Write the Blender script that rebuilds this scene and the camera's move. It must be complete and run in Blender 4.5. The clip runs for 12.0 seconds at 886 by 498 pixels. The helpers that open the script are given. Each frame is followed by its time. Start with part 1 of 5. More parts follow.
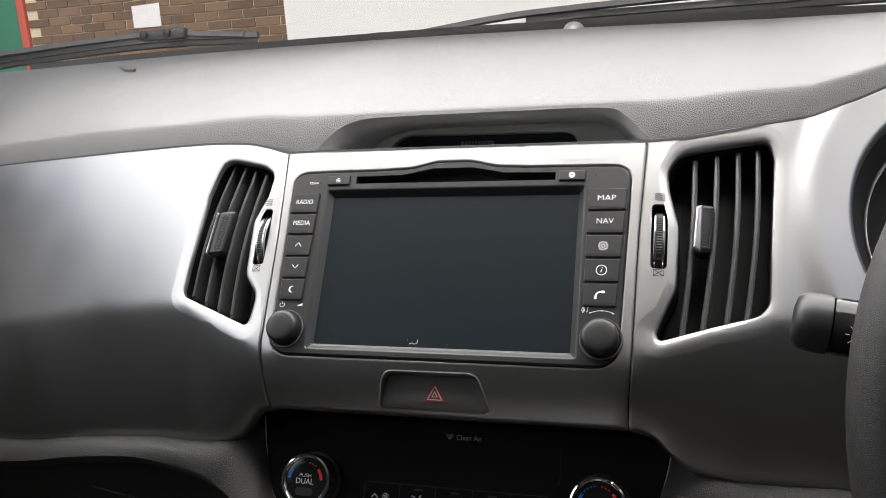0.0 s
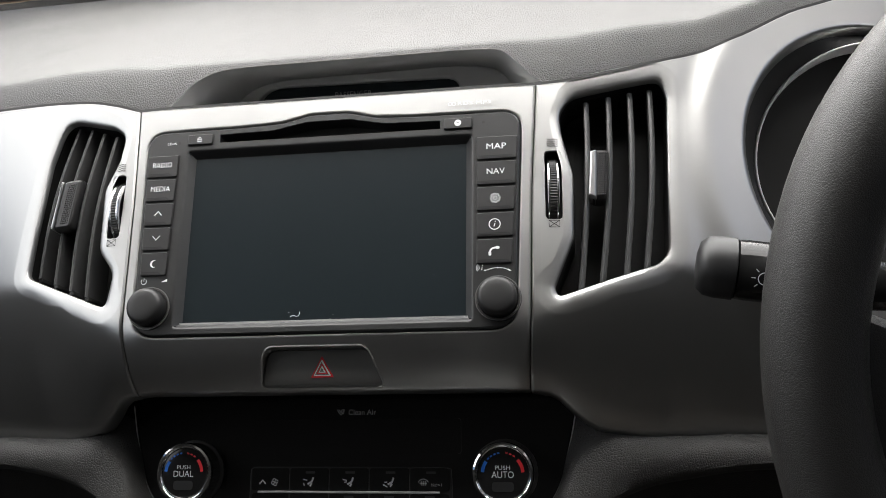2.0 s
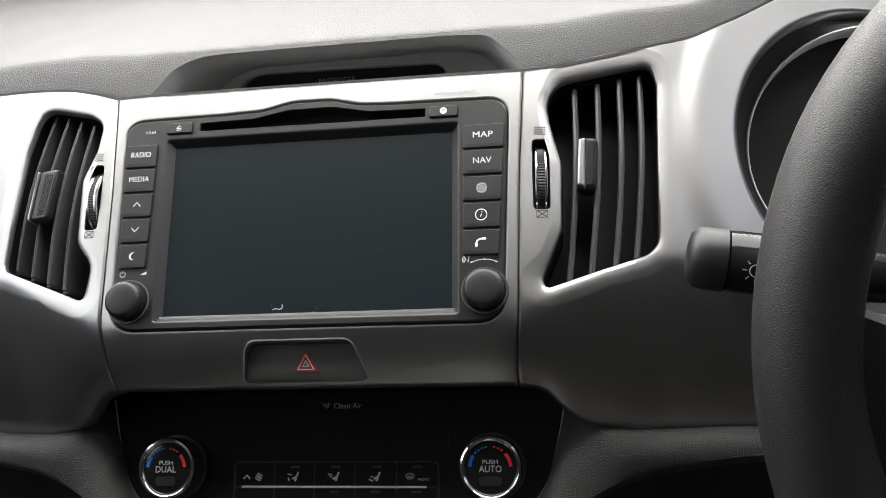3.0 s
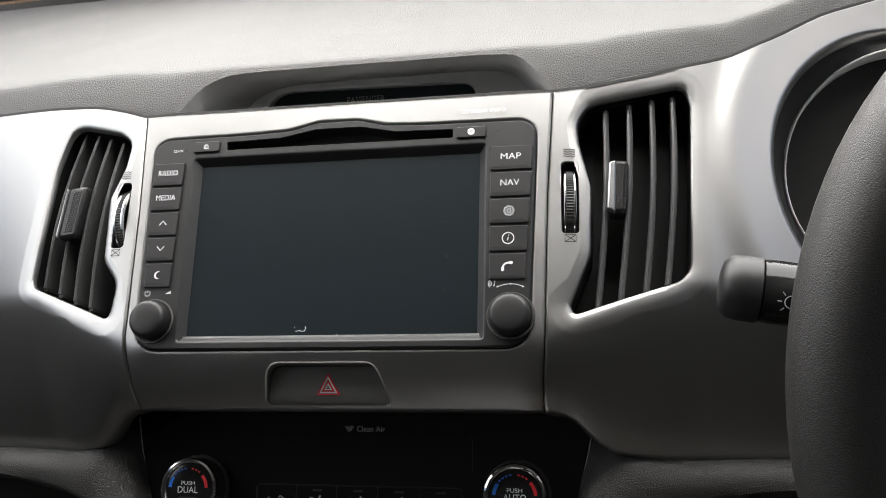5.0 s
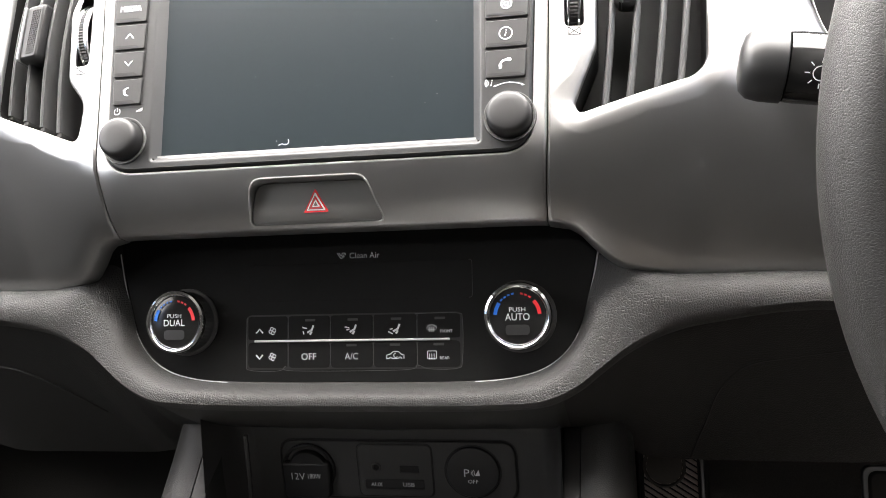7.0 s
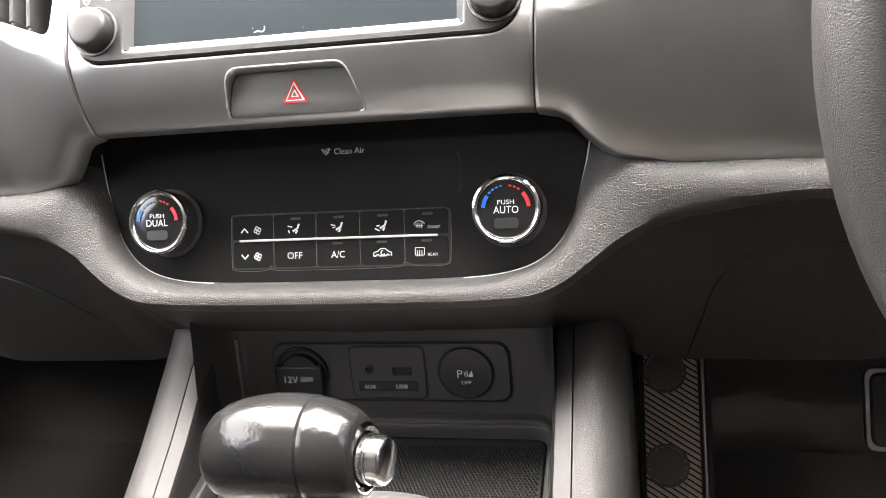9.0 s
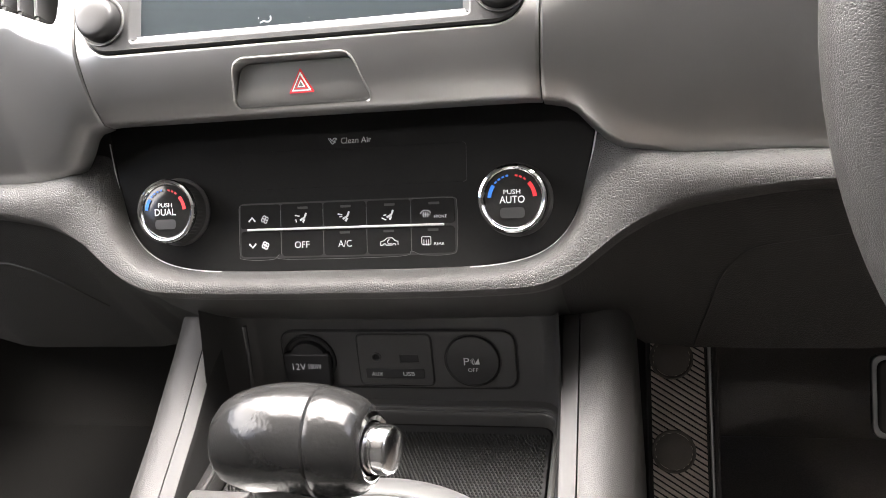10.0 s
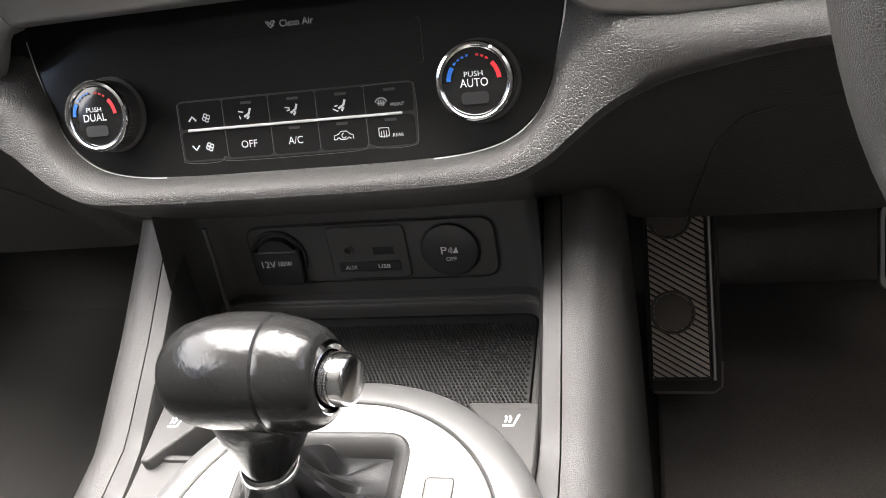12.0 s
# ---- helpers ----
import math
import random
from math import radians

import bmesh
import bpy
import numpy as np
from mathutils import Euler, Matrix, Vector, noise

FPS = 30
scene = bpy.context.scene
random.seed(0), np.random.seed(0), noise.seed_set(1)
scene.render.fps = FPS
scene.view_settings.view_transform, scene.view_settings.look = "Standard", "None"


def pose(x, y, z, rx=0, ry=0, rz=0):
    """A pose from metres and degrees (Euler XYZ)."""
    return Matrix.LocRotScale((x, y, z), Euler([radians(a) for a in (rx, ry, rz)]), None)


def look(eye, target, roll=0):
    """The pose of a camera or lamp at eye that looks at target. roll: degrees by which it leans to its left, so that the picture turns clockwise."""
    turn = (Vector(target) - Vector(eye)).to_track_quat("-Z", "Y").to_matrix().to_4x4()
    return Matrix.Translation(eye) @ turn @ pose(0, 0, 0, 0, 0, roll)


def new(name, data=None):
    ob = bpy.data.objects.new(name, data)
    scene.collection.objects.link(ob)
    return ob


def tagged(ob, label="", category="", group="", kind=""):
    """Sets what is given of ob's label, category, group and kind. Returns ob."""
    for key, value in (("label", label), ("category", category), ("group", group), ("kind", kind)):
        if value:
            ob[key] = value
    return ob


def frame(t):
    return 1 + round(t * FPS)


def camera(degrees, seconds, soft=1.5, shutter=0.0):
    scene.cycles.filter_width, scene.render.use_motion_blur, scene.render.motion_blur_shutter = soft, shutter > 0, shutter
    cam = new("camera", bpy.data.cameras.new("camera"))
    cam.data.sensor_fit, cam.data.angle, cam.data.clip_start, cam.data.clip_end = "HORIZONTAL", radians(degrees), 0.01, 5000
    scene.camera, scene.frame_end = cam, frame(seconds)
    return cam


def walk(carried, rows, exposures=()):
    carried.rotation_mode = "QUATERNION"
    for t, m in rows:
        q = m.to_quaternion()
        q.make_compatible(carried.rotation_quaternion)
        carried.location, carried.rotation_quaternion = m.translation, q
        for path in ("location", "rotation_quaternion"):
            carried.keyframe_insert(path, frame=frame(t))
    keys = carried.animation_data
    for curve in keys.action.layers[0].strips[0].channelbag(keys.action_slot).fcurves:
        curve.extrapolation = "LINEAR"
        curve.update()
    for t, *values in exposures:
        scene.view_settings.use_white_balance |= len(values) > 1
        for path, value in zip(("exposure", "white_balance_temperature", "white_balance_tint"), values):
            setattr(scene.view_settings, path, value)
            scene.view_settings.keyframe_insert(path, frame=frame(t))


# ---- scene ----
cam = camera(54.2, 12.0, soft=0.75)
EXPOSURES = [(0.0, 0.1, 6450, 9.5), (0.5, -0.2, 6450, 9.0), (1.0, -0.28, 6400, 8.5), (2.0, -0.08, 6450, 8.5), (3.0, 0.08, 6450, 8.5), (5.0, 0.02, 6500, 9.0),
             (6.5, -0.1, 6450, 8.5), (6.78, 0.15, 6500, 9.0), (7.0, 1.85, 6650, 10.5), (7.2, 2.1, 6700, 11.5), (8.8, 2.82, 6750, 12.5), (11.0, 2.75, 6750, 12.5), (12.0, 2.4, 6650, 11.0)]
PATH = [
    (0, (0.166, -0.519, 0.747), (-0.421, 1.336, 0.285), -4.0),
    (0.2, (0.154, -0.51, 0.756), (-0.394, 1.355, 0.285), -3.8),
    (0.3, (0.148, -0.515, 0.746), (-0.393, 1.357, 0.297), -3.5),
    (0.5, (0.153, -0.515, 0.734), (-0.4, 1.345, 0.249), -3.4),
    (1, (0.155, -0.502, 0.732), (-0.318, 1.36, 0.175), -5.8),
    (1.5, (0.153, -0.485, 0.731), (-0.221, 1.395, 0.16), -5.6),
    (2, (0.153, -0.477, 0.737), (-0.169, 1.411, 0.159), -5.1),
    (2.5, (0.154, -0.469, 0.737), (-0.164, 1.407, 0.122), -5.1),
    (3, (0.155, -0.465, 0.738), (-0.15, 1.413, 0.121), -5.2),
    (3.2, (0.157, -0.461, 0.73), (-0.157, 1.424, 0.14), -5.5),
    (4.8, (0.157, -0.459, 0.735), (-0.234, 1.411, 0.145), -4.9),
    (5, (0.159, -0.454, 0.742), (-0.225, 1.419, 0.154), -5.2),
    (5.5, (0.158, -0.458, 0.739), (-0.233, 1.416, 0.158), -5.5),
    (6, (0.155, -0.473, 0.734), (-0.285, 1.399, 0.185), -5.0),
    (6.5, (0.156, -0.459, 0.722), (-0.268, 1.4, 0.12), -5.4),
    (6.7, (0.159, -0.456, 0.702), (-0.259, 1.382, 0.033), -5.9),
    (6.9, (0.161, -0.439, 0.689), (-0.256, 1.369, -0.058), -6.6),
    (7, (0.154, -0.439, 0.681), (-0.24, 1.355, -0.109), -6.9),
    (7.1, (0.153, -0.439, 0.669), (-0.256, 1.339, -0.149), -6.4),
    (7.2, (0.151, -0.439, 0.658), (-0.275, 1.314, -0.205), -6.5),
    (8.8, (0.162, -0.439, 0.655), (-0.281, 1.285, -0.259), -8.1),
    (9, (0.164, -0.433, 0.656), (-0.263, 1.285, -0.276), -8.3),
    (9.5, (0.164, -0.432, 0.659), (-0.262, 1.27, -0.301), -8.9),
    (10, (0.166, -0.432, 0.66), (-0.283, 1.261, -0.305), -8.7),
    (10.5, (0.18, -0.424, 0.658), (-0.307, 1.251, -0.32), -8.6),
    (11, (0.186, -0.418, 0.671), (-0.357, 1.205, -0.364), -11.1),
    (11.2, (0.189, -0.419, 0.67), (-0.347, 1.183, -0.399), -11.6),
    (11.4, (0.187, -0.42, 0.67), (-0.377, 1.128, -0.465), -12.9),
    (11.5, (0.188, -0.419, 0.668), (-0.408, 1.096, -0.493), -14.3),
    (11.8, (0.18, -0.389, 0.662), (-0.35, 1.038, -0.636), -14.9),
    (12, (0.18, -0.376, 0.659), (-0.305, 1.089, -0.612), -14.5),
]
walk(cam, [(t, look(eye, target, roll)) for t, eye, target, roll in PATH], EXPOSURES)

# ---- world, sun, window light ----
world = bpy.data.worlds.new("sky")
scene.world = world
world.use_nodes = True
wn = world.node_tree.nodes
sky = wn.new("ShaderNodeTexSky")
sky.sky_type, sky.sun_disc = "NISHITA", False
sky.sun_elevation, sky.sun_rotation = radians(48), radians(150)
sky.air_density, sky.dust_density, sky.ozone_density = 1.0, 4.0, 0.6
wn["Background"].inputs["Strength"].default_value = 0.14
world.node_tree.links.new(sky.outputs["Color"], wn["Background"].inputs["Color"])

sun = new("sun", bpy.data.lights.new("sun", "SUN"))
sun.data.energy, sun.data.angle, sun.data.color = 2.4, radians(20), (1.0, 0.96, 0.91)
sun.matrix_world = look((0, 0, 5), (0.6, 3.2, 0.2))


def window_light(name, at, to, w, h, power):
    """Sky light standing in a window's opening."""
    lamp = new(name, bpy.data.lights.new(name, "AREA"))
    lamp.data.shape, lamp.data.size, lamp.data.size_y, lamp.data.energy = "RECTANGLE", w, h, power
    lamp.data.color = (1.0, 0.965, 0.93)
    lamp.matrix_world = look(at, to)
    return lamp


window_light("windscreen_light", (-0.03, 0.106, 1.106), (-0.03, -0.484, 0.299), 1.20, 0.79, 22.0)
window_light("passenger_window_light", (-0.735, -0.14, 1.00), (0.0, -0.14, 0.55), 0.94, 0.36, 2.5)
window_light("driver_window_light", (0.735, -0.11, 1.00), (0.0, -0.20, 0.45), 0.46, 0.36, 0.25)


# ---- materials ----
def material(name, base, rough=0.5, metal=0.0, grain=0.0, grain_scale=400.0, bump=0.0, bump_scale=600.0, cells=False,
             stain=0.0, stain_scale=9.0, coat=0.0, spec=0.5, transmit=0.0, spread=0.0):
    """Principled material with fine grain, broad wear and relief, in real-world size."""
    m = bpy.data.materials.new(name)
    m.use_nodes = True
    nt = m.node_tree
    n, l = nt.nodes, nt.links
    b = n["Principled BSDF"]
    b.inputs["Base Color"].default_value = (*base, 1)
    b.inputs["Roughness"].default_value, b.inputs["Metallic"].default_value = rough, metal
    b.inputs["Coat Weight"].default_value, b.inputs["Specular IOR Level"].default_value = coat, spec
    b.inputs["Coat Roughness"].default_value = 0.12
    b.inputs["Transmission Weight"].default_value = transmit
    tc = n.new("ShaderNodeTexCoord")
    if grain or stain or spread:
        fine = n.new("ShaderNodeTexNoise")
        fine.inputs["Scale"].default_value, fine.inputs["Detail"].default_value = grain_scale, 3
        wide = n.new("ShaderNodeTexNoise")
        wide.inputs["Scale"].default_value, wide.inputs["Detail"].default_value = stain_scale, 5
        l.new(tc.outputs["Object"], fine.inputs["Vector"])
        l.new(tc.outputs["Object"], wide.inputs["Vector"])
        mix = n.new("ShaderNodeMath")
        mix.operation = "MULTIPLY_ADD"
        mix.inputs[1].default_value = 2 * grain
        l.new(fine.outputs["Fac"], mix.inputs[0])
        two = n.new("ShaderNodeMath")
        two.operation = "MULTIPLY_ADD"
        two.inputs[1].default_value, two.inputs[2].default_value = 2 * stain, 1 - grain - stain
        l.new(wide.outputs["Fac"], two.inputs[0])
        l.new(two.outputs[0], mix.inputs[2])
        last = mix.outputs[0]
        if spread:
            info = n.new("ShaderNodeObjectInfo")
            each = n.new("ShaderNodeMath")
            each.operation = "MULTIPLY_ADD"
            each.inputs[1].default_value, each.inputs[2].default_value = 2 * spread, 1 - spread
            l.new(info.outputs["Random"], each.inputs[0])
            both = n.new("ShaderNodeMath")
            both.operation = "MULTIPLY"
            l.new(last, both.inputs[0])
            l.new(each.outputs[0], both.inputs[1])
            last = both.outputs[0]
        col = n.new("ShaderNodeVectorMath")
        col.operation = "SCALE"
        col.inputs[0].default_value = base
        l.new(last, col.inputs["Scale"])
        l.new(col.outputs[0], b.inputs["Base Color"])
        rgh = n.new("ShaderNodeMath")
        rgh.operation = "MULTIPLY_ADD"
        rgh.inputs[1].default_value, rgh.inputs[2].default_value = 0.16, rough - 0.08
        l.new(wide.outputs["Fac"], rgh.inputs[0])
        l.new(rgh.outputs[0], b.inputs["Roughness"])
    if bump:
        bp = n.new("ShaderNodeBump")
        bp.inputs["Strength"].default_value, bp.inputs["Distance"].default_value = bump, 0.0005
        if cells:
            tex = n.new("ShaderNodeTexVoronoi")
            tex.feature = "DISTANCE_TO_EDGE"
            tex.inputs["Scale"].default_value = bump_scale
            warp = n.new("ShaderNodeTexNoise")
            warp.inputs["Scale"].default_value = bump_scale * 0.5
            add = n.new("ShaderNodeVectorMath")
            add.operation = "MULTIPLY_ADD"
            add.inputs[1].default_value = (0.3 / bump_scale,) * 3
            l.new(tc.outputs["Object"], warp.inputs["Vector"])
            l.new(warp.outputs["Color"], add.inputs[0])
            l.new(tc.outputs["Object"], add.inputs[2])
            l.new(add.outputs[0], tex.inputs["Vector"])
            pebble = n.new("ShaderNodeMapRange")
            pebble.interpolation_type = "SMOOTHSTEP"
            pebble.inputs["From Max"].default_value = 0.20
            l.new(tex.outputs["Distance"], pebble.inputs["Value"])
            l.new(pebble.outputs["Result"], bp.inputs["Height"])
        else:
            tex = n.new("ShaderNodeTexNoise")
            tex.inputs["Scale"].default_value, tex.inputs["Detail"].default_value = bump_scale, 3
            l.new(tc.outputs["Object"], tex.inputs["Vector"])
            l.new(tex.outputs["Fac"], bp.inputs["Height"])
        l.new(bp.outputs["Normal"], b.inputs["Normal"])
    return m


SILVER = material("satin_silver_paint", (0.45, 0.45, 0.445), 0.365, 1.0, 0.05, 2500, 0.03, 2500, stain=0.05, stain_scale=14)
DASH = material("grained_grey_dash_skin", (0.085, 0.084, 0.083), 0.45, 0, 0.10, 900, 0.7, 640, True, 0.08, 11)
PAD = material("grained_black_soft_trim", (0.064, 0.0625, 0.061), 0.43, 0, 0.10, 900, 0.62, 600, True, 0.08, 11)
PLASTIC = material("matt_black_plastic", (0.044, 0.043, 0.042), 0.48, 0, 0.15, 1500, 0.10, 1400, stain=0.15, stain_scale=20)
UNIT = material("dark_grey_unit_plastic", (0.017, 0.0175, 0.018), 0.40, 0, 0.1, 2500, 0.05, 2600, stain=0.08, stain_scale=30)
BUTTON = material("soft_black_button_plastic", (0.014, 0.014, 0.0145), 0.42, 0, 0.1, 2600, 0.05, 2600, stain=0.1, stain_scale=40)
DARK = material("recess_black_plastic", (0.008, 0.008, 0.008), 0.6, 0, 0.2, 900, 0.05, 900)
GLOSS = material("piano_black_panel", (0.014, 0.014, 0.014), 0.12, 0, 0.1, 500, stain=0.1, stain_scale=25, spec=0.4)
GLASS = material("dark_screen_glass", (0.012, 0.017, 0.020), 0.27, 0, 0, 700, spec=0.28)
CHROME = material("polished_chrome", (0.78, 0.78, 0.78), 0.07, 1, 0.02, 900)
SATIN = material("satin_metal", (0.42, 0.42, 0.42), 0.30, 1, 0.05, 2000)
PRINT = material("white_print", (0.78, 0.79, 0.80), 0.5, grain=0.05, grain_scale=3000)
DIM = material("unlit_grey_legend", (0.035, 0.035, 0.035), 0.5, grain=0.05)
LEGEND = material("grey_display_legend", (0.20, 0.20, 0.20), 0.5, grain=0.05)
BEZEL = material("mid_grey_bezel_plastic", (0.42, 0.42, 0.42), 0.5, 0, 0.1, 1500, stain=0.08, stain_scale=20)
LOWER = material("hard_black_lower_trim", (0.017, 0.0167, 0.016), 0.55, 0, 0.15, 900, 0.45, 520, True, 0.1, 14)
LINE = material("silver_ledge_highlight", (0.62, 0.62, 0.62), 0.3, 0.8, 0.05, 1500)
RED = material("red_print", (0.75, 0.03, 0.04), 0.45, grain=0.05)
BLUE = material("blue_print", (0.02, 0.16, 0.62), 0.45, grain=0.05)
LEATHER = material("black_leather", (0.017, 0.017, 0.0175), 0.34, 0, 0.1, 700, 0.3, 900, True, 0.12, 14)
RIM = material("grained_rim_leather", (0.027, 0.0265, 0.026), 0.38, 0, 0.1, 900, 0.30, 1000, True, 0.12, 12)
RUBBER = material("ribbed_grey_rubber", (0.60, 0.54, 0.49), 0.7, 0, 0.15, 500, 0.2, 500, stain=0.2, stain_scale=30)
CARPET = material("black_carpet", (0.021, 0.020, 0.019), 0.95, 0, 0.4, 900, 0.9, 900, stain=0.25, stain_scale=18)
MATT = material("knurled_tray_rubber", (0.014, 0.014, 0.014), 0.5, 0, 0.1, 900)
CLOTH = material("light_grey_headlining", (0.20, 0.197, 0.19), 0.9, 0, 0.1, 500, 0.2, 700)
TRIM = material("dark_cabin_trim", (0.020, 0.020, 0.020), 0.85, 0, 0.1, 200, 0.1, 300, spec=0.12)
PALECARPET = material("lightened_brown_grey_carpet", (0.105, 0.094, 0.085), 0.95, 0, 0.4, 700, 0.9, 800, stain=0.3, stain_scale=12)
PANE = material("windscreen_glass", (1, 1, 1), 0.0, transmit=1.0)
BRICK = material("brown_brick", (0.165, 0.098, 0.054), 0.9, 0, 0.25, 60, 0.5, 120, stain=0.2, stain_scale=4, spread=0.3)
MORTAR = material("pale_mortar", (0.66, 0.57, 0.42), 0.95, 0, 0.2, 80, 0.4, 120, stain=0.15, stain_scale=2)
RENDERED = material("white_rendered_wall", (0.80, 0.80, 0.78), 0.9, 0, 0.05, 60, 0.2, 90, stain=0.06, stain_scale=1.5)
GREEN = material("green_painted_door", (0.02, 0.16, 0.09), 0.5, 0, 0.1, 40, stain=0.15, stain_scale=3)
REDWOOD = material("red_painted_frame", (0.50, 0.08, 0.05), 0.6, 0, 0.15, 40)
ASPHALT = material("grey_asphalt", (0.055, 0.055, 0.055), 0.9, 0, 0.3, 60, 0.5, 90, stain=0.25, stain_scale=0.8)
PAPER = material("white_notice_sheet", (0.82, 0.82, 0.82), 0.6, 0, 0.03, 60)
WIPER = material("weathered_black_wiper_plastic", (0.030, 0.031, 0.033), 0.55, 0, 0.2, 300, 0.2, 500, stain=0.2, stain_scale=20)
RAIL = material("satin_dark_grey_trim", (0.025, 0.0246, 0.024), 0.48, 0.1, 0.05, 1800, stain=0.06, stain_scale=16)
GREYRING = material("satin_grey_ring", (0.20, 0.20, 0.20), 0.38, 0.6, 0.05, 2200, stain=0.05, stain_scale=16)
PLATE = material("bright_silver_plate", (0.44, 0.44, 0.43), 0.34, 0.6, 0.04, 2400, stain=0.05, stain_scale=16)
HEATER = material("dark_grey_switch_plastic", (0.050, 0.049, 0.048), 0.42, 0.1, 0.08, 1800, stain=0.08, stain_scale=30)
SIDEPAD = material("fine_grained_console_pad", (0.040, 0.039, 0.038), 0.5, 0, 0.1, 900, 0.22, 900, True, 0.08, 11)
SWITCH = material("grey_switch_plastic", (0.21, 0.208, 0.204), 0.36, 0.5, 0.08, 1800, stain=0.08, stain_scale=30)
RUBBERGREY = material("grey_cover_plastic", (0.20, 0.195, 0.185), 0.5, 0, 0.08, 1500)
RUBBERDARK = material("worn_black_rubber_and_groove_shade", (0.045, 0.042, 0.040), 0.75, 0, 0.15, 500, 0.2, 500, stain=0.2, stain_scale=30)
PALERING = material("pale_satin_ring", (0.72, 0.72, 0.72), 0.35, 0, 0.04, 1500)
LOCKCHROME = material("brushed_chrome_button", (0.80, 0.80, 0.80), 0.17, 1, 0.04, 1500, stain=0.05, stain_scale=60)
STUD = material("dark_rubber_stud", (0.15, 0.136, 0.125), 0.7, 0, 0.12, 700, 0.2, 700, stain=0.15, stain_scale=40)
LEATHERKNOB = material("polished_black_leather", (0.012, 0.012, 0.012), 0.18, 0, 0.1, 700, 0.40, 330, stain=0.2, stain_scale=34, spec=0.36)
SLAT = material("satin_black_slat", (0.075, 0.075, 0.076), 0.32, 0, 0.08, 1800, stain=0.08, stain_scale=30)
EDGE = material("faint_grey_key_line", (0.09, 0.09, 0.09), 0.4, 0.3, 0.05)
SENSOR = material("pale_sensor_plastic", (0.22, 0.22, 0.23), 0.3, 0, 0.05, 800)


# ---- mesh helpers ----
from mathutils.geometry import delaunay_2d_cdt


def thing(name, label, category, group="", kind="", at=(0, 0, 0)):
    ob = new(name)
    ob.empty_display_size = 0.02
    ob.matrix_world = Matrix.Translation(at)
    return tagged(ob, label, category, group, kind)


def part(name, bm, mat, parent=None, label="", smooth=True, sharp=40):
    """One mesh object, under its thing or part."""
    bmesh.ops.remove_doubles(bm, verts=bm.verts, dist=1e-6)
    bmesh.ops.recalc_face_normals(bm, faces=bm.faces)
    me = bpy.data.meshes.new(name)
    for f in bm.faces:
        f.smooth = smooth
    for e in bm.edges:
        if len(e.link_faces) == 2 and e.calc_face_angle(0) > radians(sharp):
            e.smooth = False
    bm.to_mesh(me)
    bm.free()
    me.materials.append(mat)
    ob = new(name, me)
    if parent:
        ob.parent = parent
        if parent.type == "EMPTY":
            ob.matrix_parent_inverse = Matrix.Translation(-parent.matrix_basis.translation)
    if label:
        ob["label"] = label
    return ob


def frame_of(origin, x, up):
    """A panel's frame: (u, v, n) -> world, n standing out of the panel."""
    x, up = Vector(x).normalized(), Vector(up).normalized()
    out = x.cross(up)
    m = Matrix((x, up, out)).transposed().to_4x4()
    return Matrix.Translation(origin) @ m


def flat(fr, n0=0.0):
    return lambda u, v, n=0.0: fr @ Vector((u, v, n + n0))


def ngon(cx, cy, r, k=32, ry=None, a0=0.0, a1=360.0):
    full = abs(a1 - a0) >= 359.9
    return [(cx + r * math.cos(radians(a0 + (a1 - a0) * i / (k if full else k - 1))),
             cy + (ry or r) * math.sin(radians(a0 + (a1 - a0) * i / (k if full else k - 1)))) for i in range(k)]


def rounded(pts, r=0.003, k=5):
    """A polygon with its corners rounded; a corner may bring its own radius."""
    out, n = [], len(pts)
    for i in range(n):
        p, a, b = Vector(pts[i][:2]), Vector(pts[i - 1][:2]), Vector(pts[(i + 1) % n][:2])
        rr = pts[i][2] if len(pts[i]) > 2 else r
        d1, d2 = (a - p), (b - p)
        ang = d1.angle(d2)
        if rr <= 0 or ang > 3.1:
            out.append(tuple(p))
            continue
        t = min(rr / math.tan(ang / 2), 0.48 * d1.length, 0.48 * d2.length)
        p1, p2 = p + d1.normalized() * t, p + d2.normalized() * t
        for j in range(k + 1):
            s = j / k
            q = p1 * (1 - s) ** 2 + p * 2 * s * (1 - s) + p2 * s ** 2
            out.append((q.x, q.y))
    return out


def box2(cx, cy, w, h, r=0.002):
    return rounded([(cx - w / 2, cy - h / 2), (cx + w / 2, cy - h / 2), (cx + w / 2, cy + h / 2), (cx - w / 2, cy + h / 2)], r)


def grow(poly, d):
    """The polygon moved outwards by d (inwards: minus)."""
    n = len(poly)
    area = sum(poly[i - 1][0] * poly[i][1] - poly[i][0] * poly[i - 1][1] for i in range(n))
    sg = 1 if area > 0 else -1
    out = []
    for i in range(n):
        p, a, b = Vector(poly[i]), Vector(poly[i - 1]), Vector(poly[(i + 1) % n])
        e1, e2 = (p - a), (b - p)
        if e1.length < 1e-9:
            e1 = e2
        if e2.length < 1e-9:
            e2 = e1
        n1 = Vector((e1.y, -e1.x)).normalized() * sg
        n2 = Vector((e2.y, -e2.x)).normalized() * sg
        m = n1 + n2
        m = m.normalized() if m.length > 1e-6 else n1
        q = p + m * d / max(0.5, m.dot(n1))
        out.append((q.x, q.y))
    return out


def inside(p, poly):
    c, n = False, len(poly)
    for i in range(n):
        (x1, y1), (x2, y2) = poly[i - 1], poly[i]
        if (y1 > p[1]) != (y2 > p[1]) and p[0] < (x2 - x1) * (p[1] - y1) / (y2 - y1) + x1:
            c = not c
    return c


